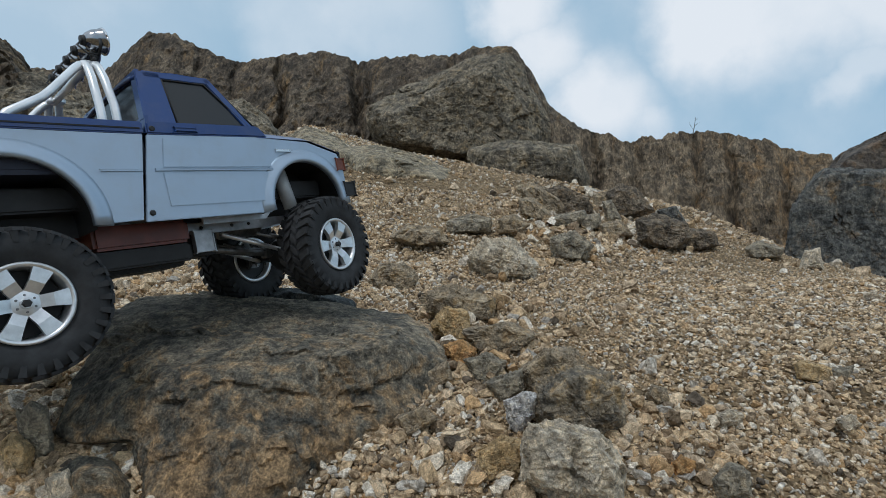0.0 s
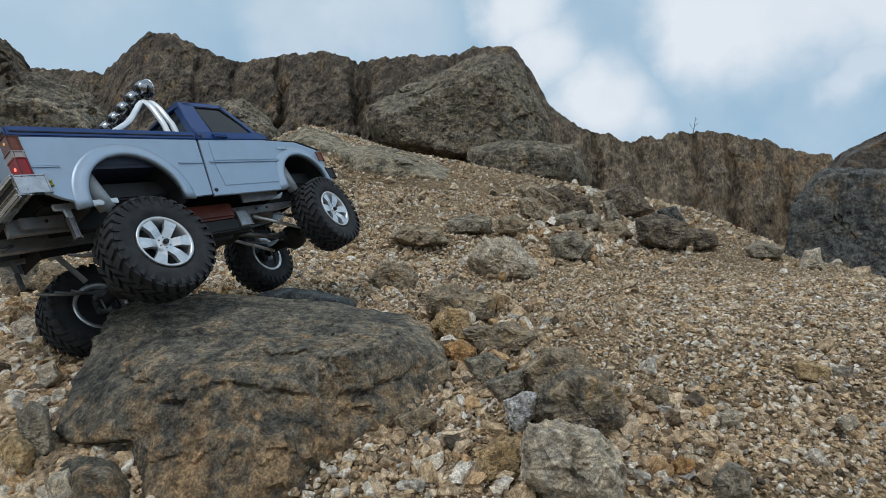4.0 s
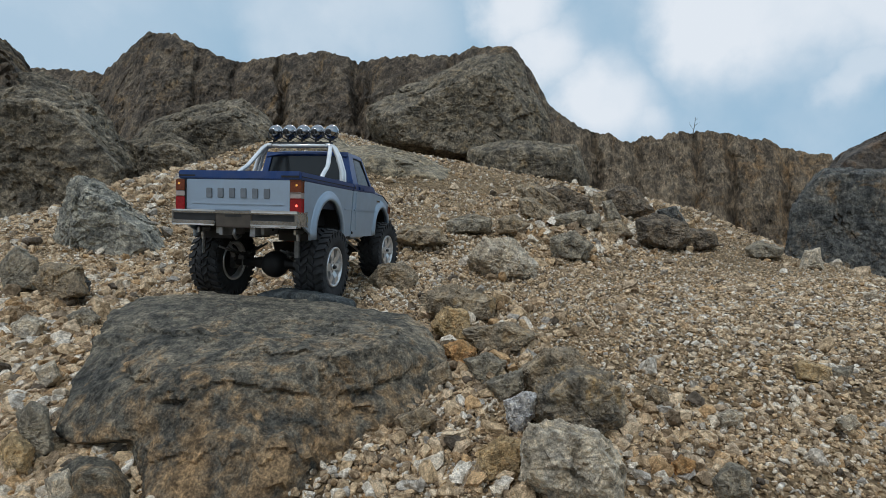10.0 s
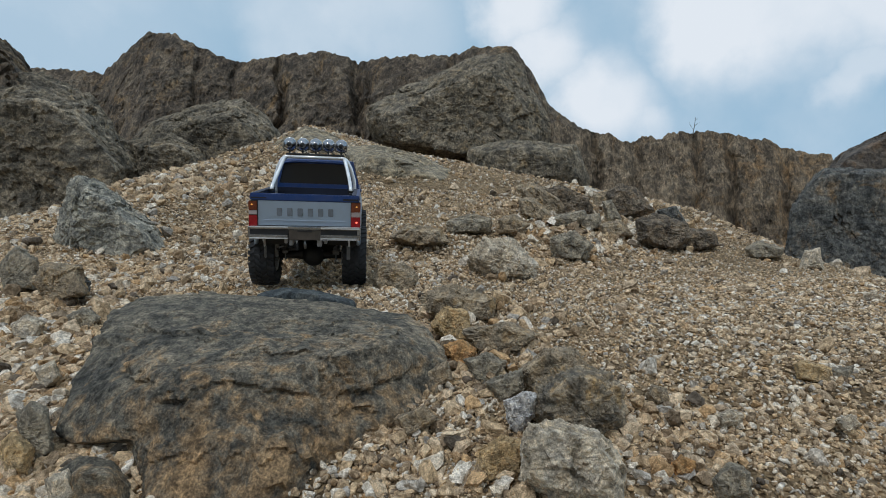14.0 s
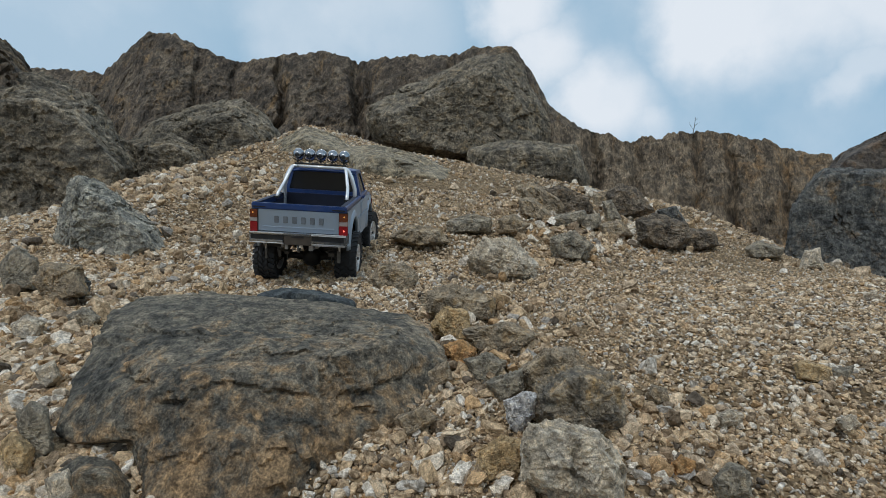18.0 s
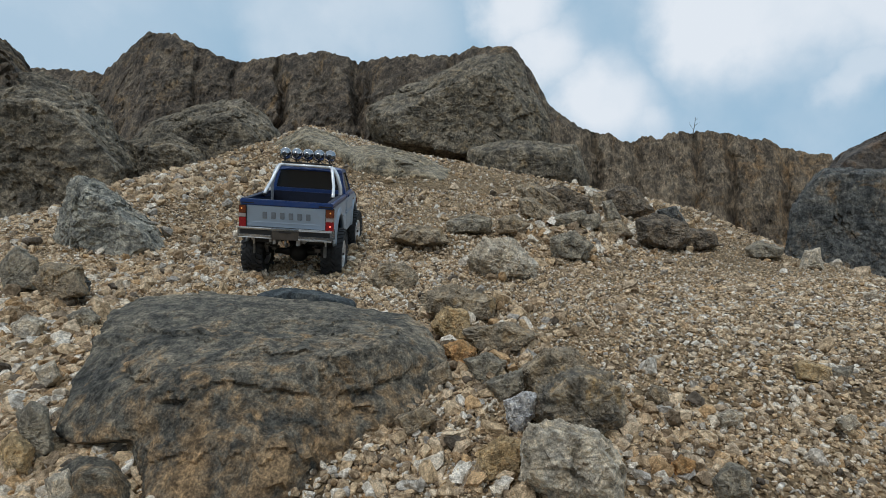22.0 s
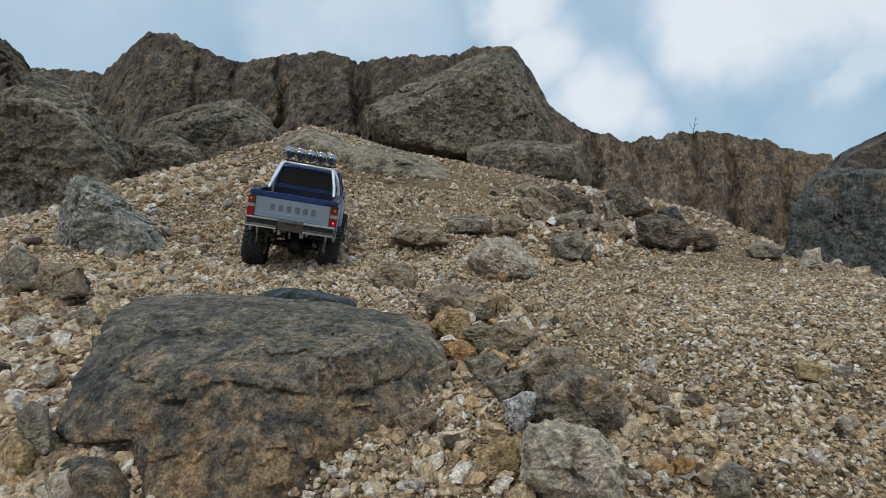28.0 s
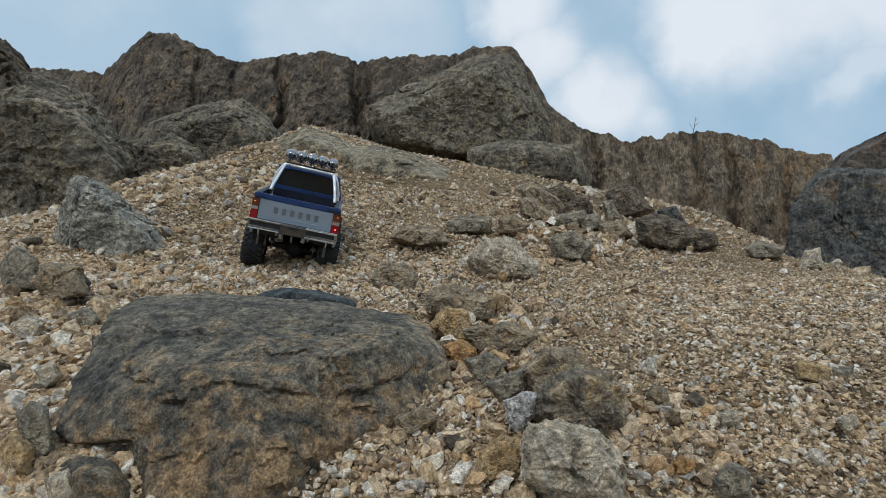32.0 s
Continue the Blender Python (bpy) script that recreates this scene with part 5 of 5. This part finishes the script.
    for e in (0, 12):
        for q in range(4):
            roof.faces.new((cols[e][q], cols[e][q + 1], low[e][q + 1], low[e][q]))
    part("roof", roof, M_BLUE, t, "dark blue cab roof", True)
    for s in (-1, 1):
        inward = (0, -s * 0.004, 0)
        for nm, ring in (("rear_pillar", [(rear_lo, zl), (rear_hi, 0.1440), (rear_hi + 0.0215, 0.1440), (rear_lo + 0.0290, zl)]),
                         ("front_pillar", [(front_lo - 0.010, zl), (front_hi - 0.007, 0.1440), (front_hi + 0.001, 0.1440), (front_lo, zl)]),
                         ("window_header", [(rear_hi + 0.006, 0.1380), (rear_hi + 0.006, 0.1450), (front_hi, 0.1450), (front_hi + 0.003, 0.1380)])):
            bm = bmesh.new()
            quad_prism(bm, [side_pt(x, z, s) for x, z in ring], inward)
            bmesh.ops.recalc_face_normals(bm, faces=bm.faces)
            soft_edges(bm, 0.0008)
            part(nm, bm, M_BLUE, t)
        bm = bmesh.new()
        quad_prism(bm, [side_pt(x, z, s) - Vector((0, s * 0.0018, 0)) for x, z in [(rear_lo + 0.012, zl), (rear_hi + 0.008, 0.1430), (front_hi - 0.002, 0.1430), (front_lo - 0.004, zl)]], (0, -s * 0.0012, 0))
        part("side_window", bm, M_GLASS, t, "smoked side window")
        bm = tube_bm([side_pt(x, z, s) - Vector((0, s * 0.0008, 0)) for x, z in [(rear_lo + 0.0300, zl + 0.002), (rear_hi + 0.0225, 0.1375), (front_hi - 0.006, 0.1375), (front_lo - 0.0125, zl + 0.012), (front_lo - 0.011, zl + 0.002), (rear_lo + 0.0300, zl + 0.002)]], 0.0009, 8)
        part("window_seal", bm, M_BLACK, t, smooth_shade=True)
    bm = bmesh.new()
    quad_prism(bm, [(rear_lo + 0.001, -yl + 0.006, 0.050), (rear_hi + 0.002, -yh + 0.003, 0.1430), (rear_hi + 0.002, yh - 0.003, 0.1430), (rear_lo + 0.001, yl - 0.006, 0.050)], (0.0015, 0, 0))
    part("rear_window", bm, M_GLASS, t, "smoked rear window")
    bm = bmesh.new()
    quad_prism(bm, [(rear_lo - 0.001, -yl + 0.002, 0.050), (rear_lo + 0.0005, -yl + 0.002, 0.0985), (rear_lo + 0.0005, yl - 0.002, 0.0985), (rear_lo - 0.001, yl - 0.002, 0.050)], (0.003, 0, 0))
    part("cab_back", bm, M_BLUE, t, "dark blue cab back under the window")
    for s in (-1, 1):
        bm = bmesh.new()
        quad_prism(bm, [(rear_lo, s * (yl - 0.002), 0.096), (rear_hi, s * (yh - 0.001), 0.1445), (rear_hi, s * (yh - 0.011), 0.1445), (rear_lo, s * (yl - 0.013), 0.096)], (0.003, 0, 0))
        part("back_pillar", bm, M_BLUE, t)
    bm = bmesh.new()
    quad_prism(bm, [(rear_hi, -yh, 0.1390), (rear_hi + 0.0008, -yh, 0.1455), (rear_hi + 0.0008, yh, 0.1455), (rear_hi, yh, 0.1390)], (0.003, 0, 0))
    part("back_header", bm, M_BLUE, t)
    bm = bmesh.new()
    quad_prism(bm, [(front_lo, -yl + 0.004, zl + 0.008), (front_hi + 0.002, -yh + 0.003, 0.1445), (front_hi + 0.002, yh - 0.003, 0.1445), (front_lo, yl - 0.004, zl + 0.008)], (-0.0012, 0, 0))
    part("windscreen", bm, M_GLASS, t, "smoked windscreen")
    # hood
    hood = bmesh.new()
    hp = [(0.200, RAIL + 0.003), (0.222, 0.0945), (0.264, 0.0905), (0.297, 0.0830), (NOSE - 0.003, 0.0760), (NOSE, 0.068)]
    rows = []
    for s in np.linspace(-1, 1, 15):
        e = abs(s) ** 6
        rows.append([hood.verts.new((x, s * (W + 0.0004), z - e * (z - max(BELT - max(0, (x - 0.262)) * 0.33, 0.0655)) * 0.9)) for x, z in hp])
    for k in range(14):
        for q in range(len(hp) - 1):
            hood.faces.new((rows[k][q], rows[k + 1][q], rows[k + 1][q + 1], rows[k][q + 1]))
    part("hood", hood, M_BLUE, t, "dark blue hood", True)
    part("nose", box_bm(NOSE - 0.004, NOSE + 0.001, -W + 0.002, W - 0.002, 0.026, 0.070, 0.001), M_BLACK, t, "black grille panel")
    part("front_bumper", box_bm(NOSE + 0.001, NOSE + 0.013, -0.086, 0.086, 0.014, 0.030, 0.0015), M_BUMPER, t, "chrome front bumper")
    for s in (-1, 1):
        part("corner_lamp", box_bm(NOSE - 0.010, NOSE + 0.002, s * (W - 0.010), s * (W + 0.0012), 0.046, 0.060, 0.001), M_AMBER, t, "amber corner lamp")
        part("bumper_cap", box_bm(NOSE - 0.004, NOSE + 0.012, s * 0.086, s * 0.0895, 0.014, 0.031, 0.0012), M_BLACK, t)

    # ---- roll bar with five lamps
    bar = part("roll_bar", tube_bm([(0.0665, y, 0.1515) for y in (-0.0560, 0.0560)], 0.0034, 14), M_TUBE, t, "polished roll bar of paired tubes", True)
    for s in (-1, 1):
        for x0, x1 in ((0.0625, 0.0610), (0.0710, 0.0725)):
            part("hoop_leg", tube_bm([(x1, s * 0.0775, 0.0500), (x1, s * 0.0775, RAIL), (x1, s * 0.0768, 0.1080), (x1 * 0.4 + x0 * 0.6, s * 0.0690, 0.1340), (x0, s * 0.0620, 0.1468), (x0, s * 0.0585, 0.1500), (x0, s * 0.0540, 0.1515), (x0, s * 0.0480, 0.1515)], 0.0036, 14), M_TUBE, bar, smooth_shade=True)
        part("back_stay", tube_bm([(0.0640, s * 0.0560, 0.1505), (0.0585, s * 0.0575, 0.1488), (0.0530, s * 0.0595, 0.1440), (0.0300, s * 0.0665, 0.1190), (0.0240, s * 0.0680, 0.1135), (0.0170, s * 0.0690, 0.1090), (-0.0020, s * 0.0712, 0.0975), (-0.0080, s * 0.0718, RAIL - 0.003)], 0.0035, 14), M_TUBE, bar, smooth_shade=True)
        part("stay_foot", box_bm(-0.014, 0.001, s * 0.0665, s * 0.0775, RAIL - 0.002, RAIL + 0.0012, 0.0006), M_BLACK, bar)
    part("lamp_rail", tube_bm([(0.0720, y, 0.1570) for y in (-0.0560, 0.0560)], 0.0018, 8), M_BLACK, bar, smooth_shade=True)
    for k in range(5):
        y = -0.0500 + 0.0250 * k
        lamp = part("spot_lamp", lathe_bm([(0.0, -0.0125), (0.0034, -0.0120), (0.0070, -0.0090), (0.0098, -0.0040), (0.0108, 0.0020), (0.0115, 0.0026), (0.0115, 0.0056), (0.0100, 0.0064), (0.0, 0.0060)], 32), M_LAMP, t, "round chrome spot lamp", True,
                    Matrix.Translation((0.0790, y, 0.1765)) @ Matrix.Rotation(radians(-90), 4, "Z") @ Matrix.Rotation(radians(6), 4, "X"))
        part("lamp_bezel", tube_bm([(0.0113 * math.cos(a * math.pi / 14), 0.0045, 0.0113 * math.sin(a * math.pi / 14)) for a in range(29)], 0.0011, 8), M_CHROME, lamp, "chrome lamp rim", True)
        part("lamp_cap", tube_bm([(0, -0.0100, 0.0), (0, -0.0140, 0.0)], [0.0052, 0.0040], 14), M_BLACK, lamp, "black lamp back cap", True)
        part("lamp_bracket", tube_bm([(-0.0108, -0.002, -0.002), (-0.0112, -0.003, -0.009), (0.0, -0.0035, -0.0145), (0.0112, -0.003, -0.009), (0.0108, -0.002, -0.002)], 0.0012, 8), M_BLACK, lamp, smooth_shade=True)
        part("lamp_stem", tube_bm([(0, -0.0055, -0.0165), (0, -0.0040, -0.0135), (0, -0.0030, -0.0105)], 0.0019, 8), M_BLACK, lamp, smooth_shade=True)
        part("lamp_wire", tube_bm([(0.002, -0.0135, 0.0), (0.004, -0.0190, -0.006), (0.009, -0.0150, -0.0150), (0.012, -0.0080, -0.0165)], 0.0008, 6), M_BLACK, lamp, smooth_shade=True)

    # ---- chassis
    for s in (-1, 1):
        fr = part("frame_rail", slab_bm([(BACK + 0.004, 0.008), (BACK + 0.004, 0.020), (0.04, 0.020), (0.10, 0.004), (0.22, 0.004), (0.295, 0.012), (0.295, 0.0), (0.22, -0.008), (0.10, -0.008), (0.04, 0.008)], s * 0.0300, s * 0.0350, 0.0005), M_ALLOY, t, "grey alloy frame rail")
        for x in (0.130, 0.148, 0.182, 0.202, -0.06, -0.085):
            b = lathe_bm([(0.0, 0.0014), (0.0013, 0.0014), (0.0019, 0.0), (0.0, 0.0)], 10)
            bmesh.ops.transform(b, matrix=Matrix.Translation((x, s * 0.0352, -0.002 if x > 0 else 0.014)) @ Matrix.Diagonal((1, s, 1, 1)), verts=b.verts)
            part("frame_bolt", b, M_BLACK, fr)
        part("side_plate", slab_bm([(0.136, -0.002), (0.136, 0.012), (0.206, 0.016), (0.214, 0.006), (0.206, -0.002)], s * 0.062, s * 0.066, 0.0006), M_ALLOY, t, "grey alloy side plate")
        part("gearbox_plate", box_bm(0.134, 0.154, s * 0.040, s * 0.046, -0.028, -0.006, 0.001), M_ALLOY, t, "grey alloy gearbox plate")
        part("rear_tower", slab_bm([(-0.094, 0.008), (-0.094, 0.015), (-0.030, 0.017), (-0.030, 0.011), (-0.079, 0.009), (-0.079, -0.002), (-0.085, -0.002), (-0.086, 0.008)], s * 0.070, s * 0.073, 0.0008), M_RIM, t, "grey alloy spring hanger")
        part("shackle", box_bm(-0.0850, -0.0800, s * 0.0685, s * 0.0725, -0.022, -0.001, 0.0010), M_STEEL, t)
    part("skid_plate", slab_bm([(0.036, -0.008), (0.050, -0.038), (0.126, -0.038), (0.141, -0.010)], -0.030, 0.030, 0.001), M_BLACK, t, "black skid plate")
    part("gearbox", box_bm(0.106, 0.168, -0.026, 0.026, -0.030, 0.004, 0.003), M_BLACK, t)
    part("battery_pack", box_bm(0.044, 0.128, -0.052, 0.012, -0.016, 0.006, 0.003), M_BATTERY, t, "red-brown battery pack under the cab")
    part("fuel_box", box_bm(0.036, 0.128, -0.050, 0.014, -0.034, -0.017, 0.002), M_BLACK, t)
    part("underbody", box_bm(-0.095, 0.290, -0.060, 0.060, 0.020, 0.040, 0.002), M_BLACK, t)
    part("motor", tube_bm([(0.185, 0.0, 0.004), (0.230, 0.0, 0.004)], 0.018, 20), M_STEEL, t, smooth_shade=True)
    for s in (-1, 1):
        part("rear_shock", tube_bm([(-0.0520, s * 0.0670, 0.0470), (-0.0400, s * 0.0650, 0.0080), (-0.0399, s * 0.0650, 0.0078), (-0.0240, s * 0.0610, -0.0300)], [0.0088, 0.0088, 0.0032, 0.0032], 16), M_SHOCK, t, "pale grey shock absorber", True)
        part("front_shock", tube_bm([(0.2330, s * 0.0640, 0.0500), (0.2420, s * 0.0630, 0.0080), (0.2421, s * 0.0630, 0.0078), (0.2520, s * 0.0590, -0.0280)], [0.0080, 0.0080, 0.0030, 0.0030], 16), M_SHOCK, t, "pale grey shock absorber", True)
    return t


def make_axle(truck, x, name, front):
    """A solid axle with its round gear casing, knuckles, springs and link rods; its origin is at its middle."""
    ax = new(name)
    ax.parent = truck
    ax.location = (x, 0, AXLE_Z)
    part("axle_tube", tube_bm([(0, -0.066, 0), (0, -0.030, 0), (0, -0.02, 0), (0, 0.02, 0), (0, 0.030, 0), (0, 0.066, 0)], [0.0065, 0.0065, 0.009, 0.009, 0.0065, 0.0065], 14), M_BLACK, ax, "black axle tube", True)
    part("gear_casing", lathe_bm([(0.0, 0.019), (0.010, 0.017), (0.018, 0.010), (0.0205, 0.0), (0.018, -0.010), (0.010, -0.017), (0.0, -0.019)], 24), M_BLACK, ax, "round black gear casing", True,
         Matrix.Translation((0.0, -0.004, -0.001)) @ Matrix.Rotation(radians(90), 4, "Z"))
    part("pinion_nose", tube_bm([(0, -0.004, 0.0), (-0.026 if front else 0.026, -0.004, 0.004)], [0.010, 0.0055], 14), M_BLACK, ax, smooth_shade=True)
    d = -1 if front else 1
    part("drive_shaft", tube_bm([(d * 0.026, -0.004, 0.004), (d * 0.060, -0.002, 0.010), (d * 0.110, 0.0, 0.020)], 0.0042, 12), M_STEEL, ax, "dull steel drive shaft", True)
    part("shaft_joint", box_bm(d * 0.026 - 0.005, d * 0.026 + 0.005, -0.010, 0.002, -0.002, 0.010, 0.0015), M_STEEL, ax)
    for s in (-1, 1):
        kn = part("knuckle", box_bm(-0.008, 0.008, s * 0.058, s * 0.068, -0.011, 0.011, 0.002), M_STEEL, ax, "steel knuckle")
        part("spring_seat", box_bm(-0.013, 0.013, s * 0.041, s * 0.051, 0.004, 0.010, 0.001), M_STEEL, ax)
        for q, (h, ln) in enumerate(((0.0, 0.066), (0.0022, 0.048), (0.0044, 0.032))):
            part("spring_leaf", tube_bm([(-ln, s * 0.046, 0.026 - h + 0.0), (-ln * 0.5, s * 0.046, 0.0165 - h * 0.6), (0, s * 0.046, 0.0125 - h), (ln * 0.5, s * 0.046, 0.0165 - h * 0.6), (ln, s * 0.046, 0.026 - h)], 0.0016, 6), M_STEEL, ax, smooth_shade=True)
        for b in (-0.007, 0.007):
            part("axle_bolt", tube_bm([(b, s * 0.046, -0.010), (b, s * 0.046, 0.016)], 0.0012, 8), M_STEEL, ax)
    if front:
        part("steering_rod", tube_bm([(0.016, -0.060, 0.004), (0.016, 0.060, 0.004)], 0.0020, 8), M_STEEL, ax, smooth_shade=True)
        part("link_rod", tube_bm([(-0.006, -0.040, -0.004), (-0.100, -0.034, 0.030)], 0.0026, 8), M_RIM, ax, smooth_shade=True)
        part("link_rod", tube_bm([(-0.006, 0.040, -0.004), (-0.100, 0.034, 0.030)], 0.0026, 8), M_RIM, ax, smooth_shade=True)
    return ax


truck = make_truck()
rear_axle = make_axle(truck, REAR_X, "rear_axle", False)
front_axle = make_axle(truck, FRONT_X, "front_axle", True)
WHEELS = [(make_wheel(truck, REAR_X, TRACK, "wheel"), REAR_X, 1), (make_wheel(truck, REAR_X, -TRACK, "wheel"), REAR_X, -1),
          (make_wheel(truck, FRONT_X, TRACK, "wheel"), FRONT_X, 1), (make_wheel(truck, FRONT_X, -TRACK, "wheel"), FRONT_X, -1)]


# ------------------------------------------------------------------ what moves
def motions():
    # seconds, place of the truck's body, its roll, pitch and heading
    TRUCK = [
        (0, -0.3725, 0.4364, 0.2219, -2.36, -13.54, 50.24),
        (0.5, -0.3764, 0.4872, 0.2369, -12.91, -16.23, 49.27),
        (1, -0.3840, 0.5336, 0.2475, -21.70, -18.12, 47.83),
        (1.5, -0.3953, 0.5588, 0.2520, -21.49, -19.90, 50.56),
        (2, -0.3939, 0.5924, 0.2621, -22.78, -20.90, 53.86),
        (2.5, -0.3857, 0.5998, 0.2608, -20.17, -19.06, 56.29),
        (3, -0.3875, 0.6014, 0.2612, -20.58, -18.83, 58.20),
        (3.5, -0.3867, 0.5992, 0.2604, -21.02, -17.92, 59.18),
        (5.5, -0.3680, 0.6034, 0.2665, -17.07, -14.82, 70.31),
        (6, -0.3500, 0.6305, 0.2747, -16.62, -14.13, 69.51),
        (6.5, -0.3393, 0.6477, 0.2771, -13.43, -12.69, 71.41),
        (7, -0.3226, 0.6535, 0.2788, -8.37, -10.74, 74.04),
        (7.5, -0.3150, 0.6703, 0.2814, -9.54, -12.04, 75.59),
        (8, -0.2992, 0.6802, 0.2807, -4.74, -11.38, 77.55),
        (8.5, -0.2777, 0.7030, 0.2779, 0.99, -8.48, 77.82),
        (9, -0.2704, 0.7251, 0.2860, 2.77, -7.56, 79.24),
        (9.5, -0.2603, 0.7524, 0.2893, 5.00, -7.95, 80.72),
        (10, -0.2547, 0.7786, 0.2870, 3.51, -10.54, 80.13),
        (10.3, -0.2536, 0.7890, 0.2835, 2.27, -12.66, 79.13),
        (10.5, -0.2487, 0.7998, 0.2805, 1.38, -14.40, 77.32),
        (11, -0.2440, 0.8218, 0.2829, 1.16, -16.23, 77.52),
        (11.5, -0.2363, 0.8409, 0.2868, 2.33, -15.94, 79.48),
        (12, -0.2313, 0.8672, 0.2932, 0.35, -15.90, 85.17),
        (12.5, -0.2358, 0.8762, 0.2915, 0.14, -16.67, 89.42),
        (13, -0.2392, 0.8759, 0.2975, 2.40, -15.42, 89.79),
        (13.5, -0.2446, 0.9165, 0.3131, -0.26, -15.83, 93.52),
        (14, -0.2494, 0.9567, 0.3147, -0.45, -18.12, 99.16),
        (14.5, -0.2488, 0.9977, 0.3313, 4.89, -13.46, 101.08),
        (16.5, -0.2732, 1.0426, 0.3274, 3.88, -18.93, 90.36),
        (17, -0.2809, 1.0531, 0.3295, 2.28, -18.36, 89.04),
        (17.5, -0.2747, 1.0583, 0.3285, 3.00, -18.84, 90.46),
        (18, -0.2768, 1.0646, 0.3266, 3.10, -20.24, 91.46),
        (18.5, -0.2806, 1.0705, 0.3317, 1.88, -20.05, 92.89),
        (19, -0.2815, 1.0779, 0.3337, 2.52, -20.12, 93.21),
        (19.5, -0.2804, 1.0835, 0.3416, 0.99, -18.51, 95.55),
        (20, -0.2894, 1.0859, 0.3377, 3.08, -19.99, 94.89),
        (20.5, -0.3013, 1.0867, 0.3462, 2.17, -18.85, 94.47),
        (21, -0.3018, 1.0929, 0.3346, 2.21, -19.71, 96.18),
        (21.5, -0.3060, 1.0946, 0.3450, 3.38, -18.69, 94.71),
        (22, -0.3147, 1.0970, 0.3400, 2.97, -19.66, 93.38),
        (22.5, -0.3157, 1.1003, 0.3454, 2.82, -19.15, 93.45),
        (23, -0.3145, 1.1053, 0.3470, 3.89, -19.10, 92.62),
        (23.5, -0.3113, 1.1119, 0.3458, 4.13, -20.29, 93.60),
        (24, -0.3120, 1.1157, 0.3582, 3.04, -19.18, 95.24),
        (24.5, -0.3248, 1.1193, 0.3487, 4.17, -19.75, 94.80),
        (25, -0.3244, 1.1240, 0.3498, 4.34, -19.20, 95.76),
        (25.5, -0.3257, 1.1289, 0.3574, 5.96, -18.96, 94.97),
        (27.5, -0.3400, 1.1496, 0.3598, 9.40, -19.52, 95.21),
        (28, -0.3379, 1.1571, 0.3628, 7.44, -17.62, 98.73),
        (28.5, -0.3408, 1.1579, 0.3624, 8.11, -18.95, 97.35),
        (29, -0.3415, 1.1590, 0.3664, 7.98, -18.61, 97.43),
        (29.5, -0.3375, 1.1621, 0.3612, 7.09, -18.85, 99.34),
        (30, -0.3363, 1.1635, 0.3639, 7.48, -17.79, 99.55),
        (30.5, -0.3420, 1.1641, 0.3632, 8.37, -17.70, 98.99),
        (31, -0.3468, 1.1641, 0.3593, 8.94, -18.27, 99.75),
        (31.5, -0.3437, 1.1651, 0.3578, 9.26, -18.12, 101.13),
        (32, -0.3429, 1.1667, 0.3576, 9.93, -18.55, 101.40),
    ]
    walk(truck, [(r[0], pose(*r[1:])) for r in TRUCK])
    # the axles tilt as the truck climbs over the boulder: seconds, rear lean, front lean, steering, rear sag, front sag
    LEAN = [(0.0, 0.0, 1.0, 6.0, -0.021, -0.011), (1.0, 2.0, -1.0, 5.0, -0.021, -0.014), (2.0, 0.0, -2.0, 4.0, -0.022, -0.016), (3.5, -4.0, -2.0, 4.0, -0.026, -0.017),
            (5.5, -6.0, 0.0, 2.0, -0.032, -0.012), (7.0, 2.0, 0.0, 0.0, -0.015, -0.014), (8.0, 1.0, 0.0, -4.0, -0.014, -0.008), (9.5, 0.0, 0.0, -4.0, -0.014, -0.002),
            (10.3, 2.0, 0.0, -6.0, -0.004, 0.003), (11.5, 2.0, 0.0, -8.0, 0.0, 0.003), (14.0, 0.0, 0.0, 0.0, 0.002, 0.004), (17.0, 0.0, 0.0, -8.0, 0.002, 0.006), (32.0, 0.0, 0.0, 0.0, 0.002, 0.004)]
    lt = [k[0] for k in LEAN]
    steps = [k * 0.25 for k in range(129)]
    tt = [r[0] for r in TRUCK]
    px, py, pz = [[r[k] for r in TRUCK] for k in (1, 2, 3)]
    roll = 0.0
    spin = []
    last = None
    for s in steps:
        here = Vector((np.interp(s, tt, px), np.interp(s, tt, py), np.interp(s, tt, pz)))
        if last is not None:
            slip = 62.0 if 14.0 < s else (26.0 if 11.0 < s else 0.0)
            roll += min(80.0, math.degrees((here - last).length / TYRE_R) + slip)
        last = here
        spin.append(roll)
    walk(rear_axle, [(k[0], pose(REAR_X, 0, AXLE_Z + k[4], k[1], 0, 0)) for k in LEAN])
    def slew(sec):      # the front axle lags on its outer spring as the truck clambers up
        return float(np.interp(sec, [0.0, 3.5, 7.0], [5.0, 5.0, 0.0]))

    walk(front_axle, [(k[0], pose(FRONT_X - 0.08 * math.sin(radians(slew(k[0]))), 0, AXLE_Z + k[5], k[2], 0, slew(k[0]))) for k in LEAN])
    for w, x, s in WHEELS:
        rows = []
        front = x > 0.1
        for k, sec in enumerate(steps):
            lean = float(np.interp(sec, lt, [q[2 if front else 1] for q in LEAN]))
            turn = float(np.interp(sec, lt, [q[3] for q in LEAN])) if front else 0.0
            sag = float(np.interp(sec, lt, [q[5 if front else 4] for q in LEAN]))
            ax = slew(sec) if front else 0.0
            m = pose(x - 0.08 * math.sin(radians(ax)), 0, AXLE_Z + sag, lean, 0, ax) @ pose(0, s * TRACK, 0, 0, 0, turn) @ pose(0, 0, 0, 0, 0, 0 if s > 0 else 180) @ pose(0, 0, 0, 0, s * spin[k], 0)
            rows.append((sec, m))
        walk(w, rows)


motions()
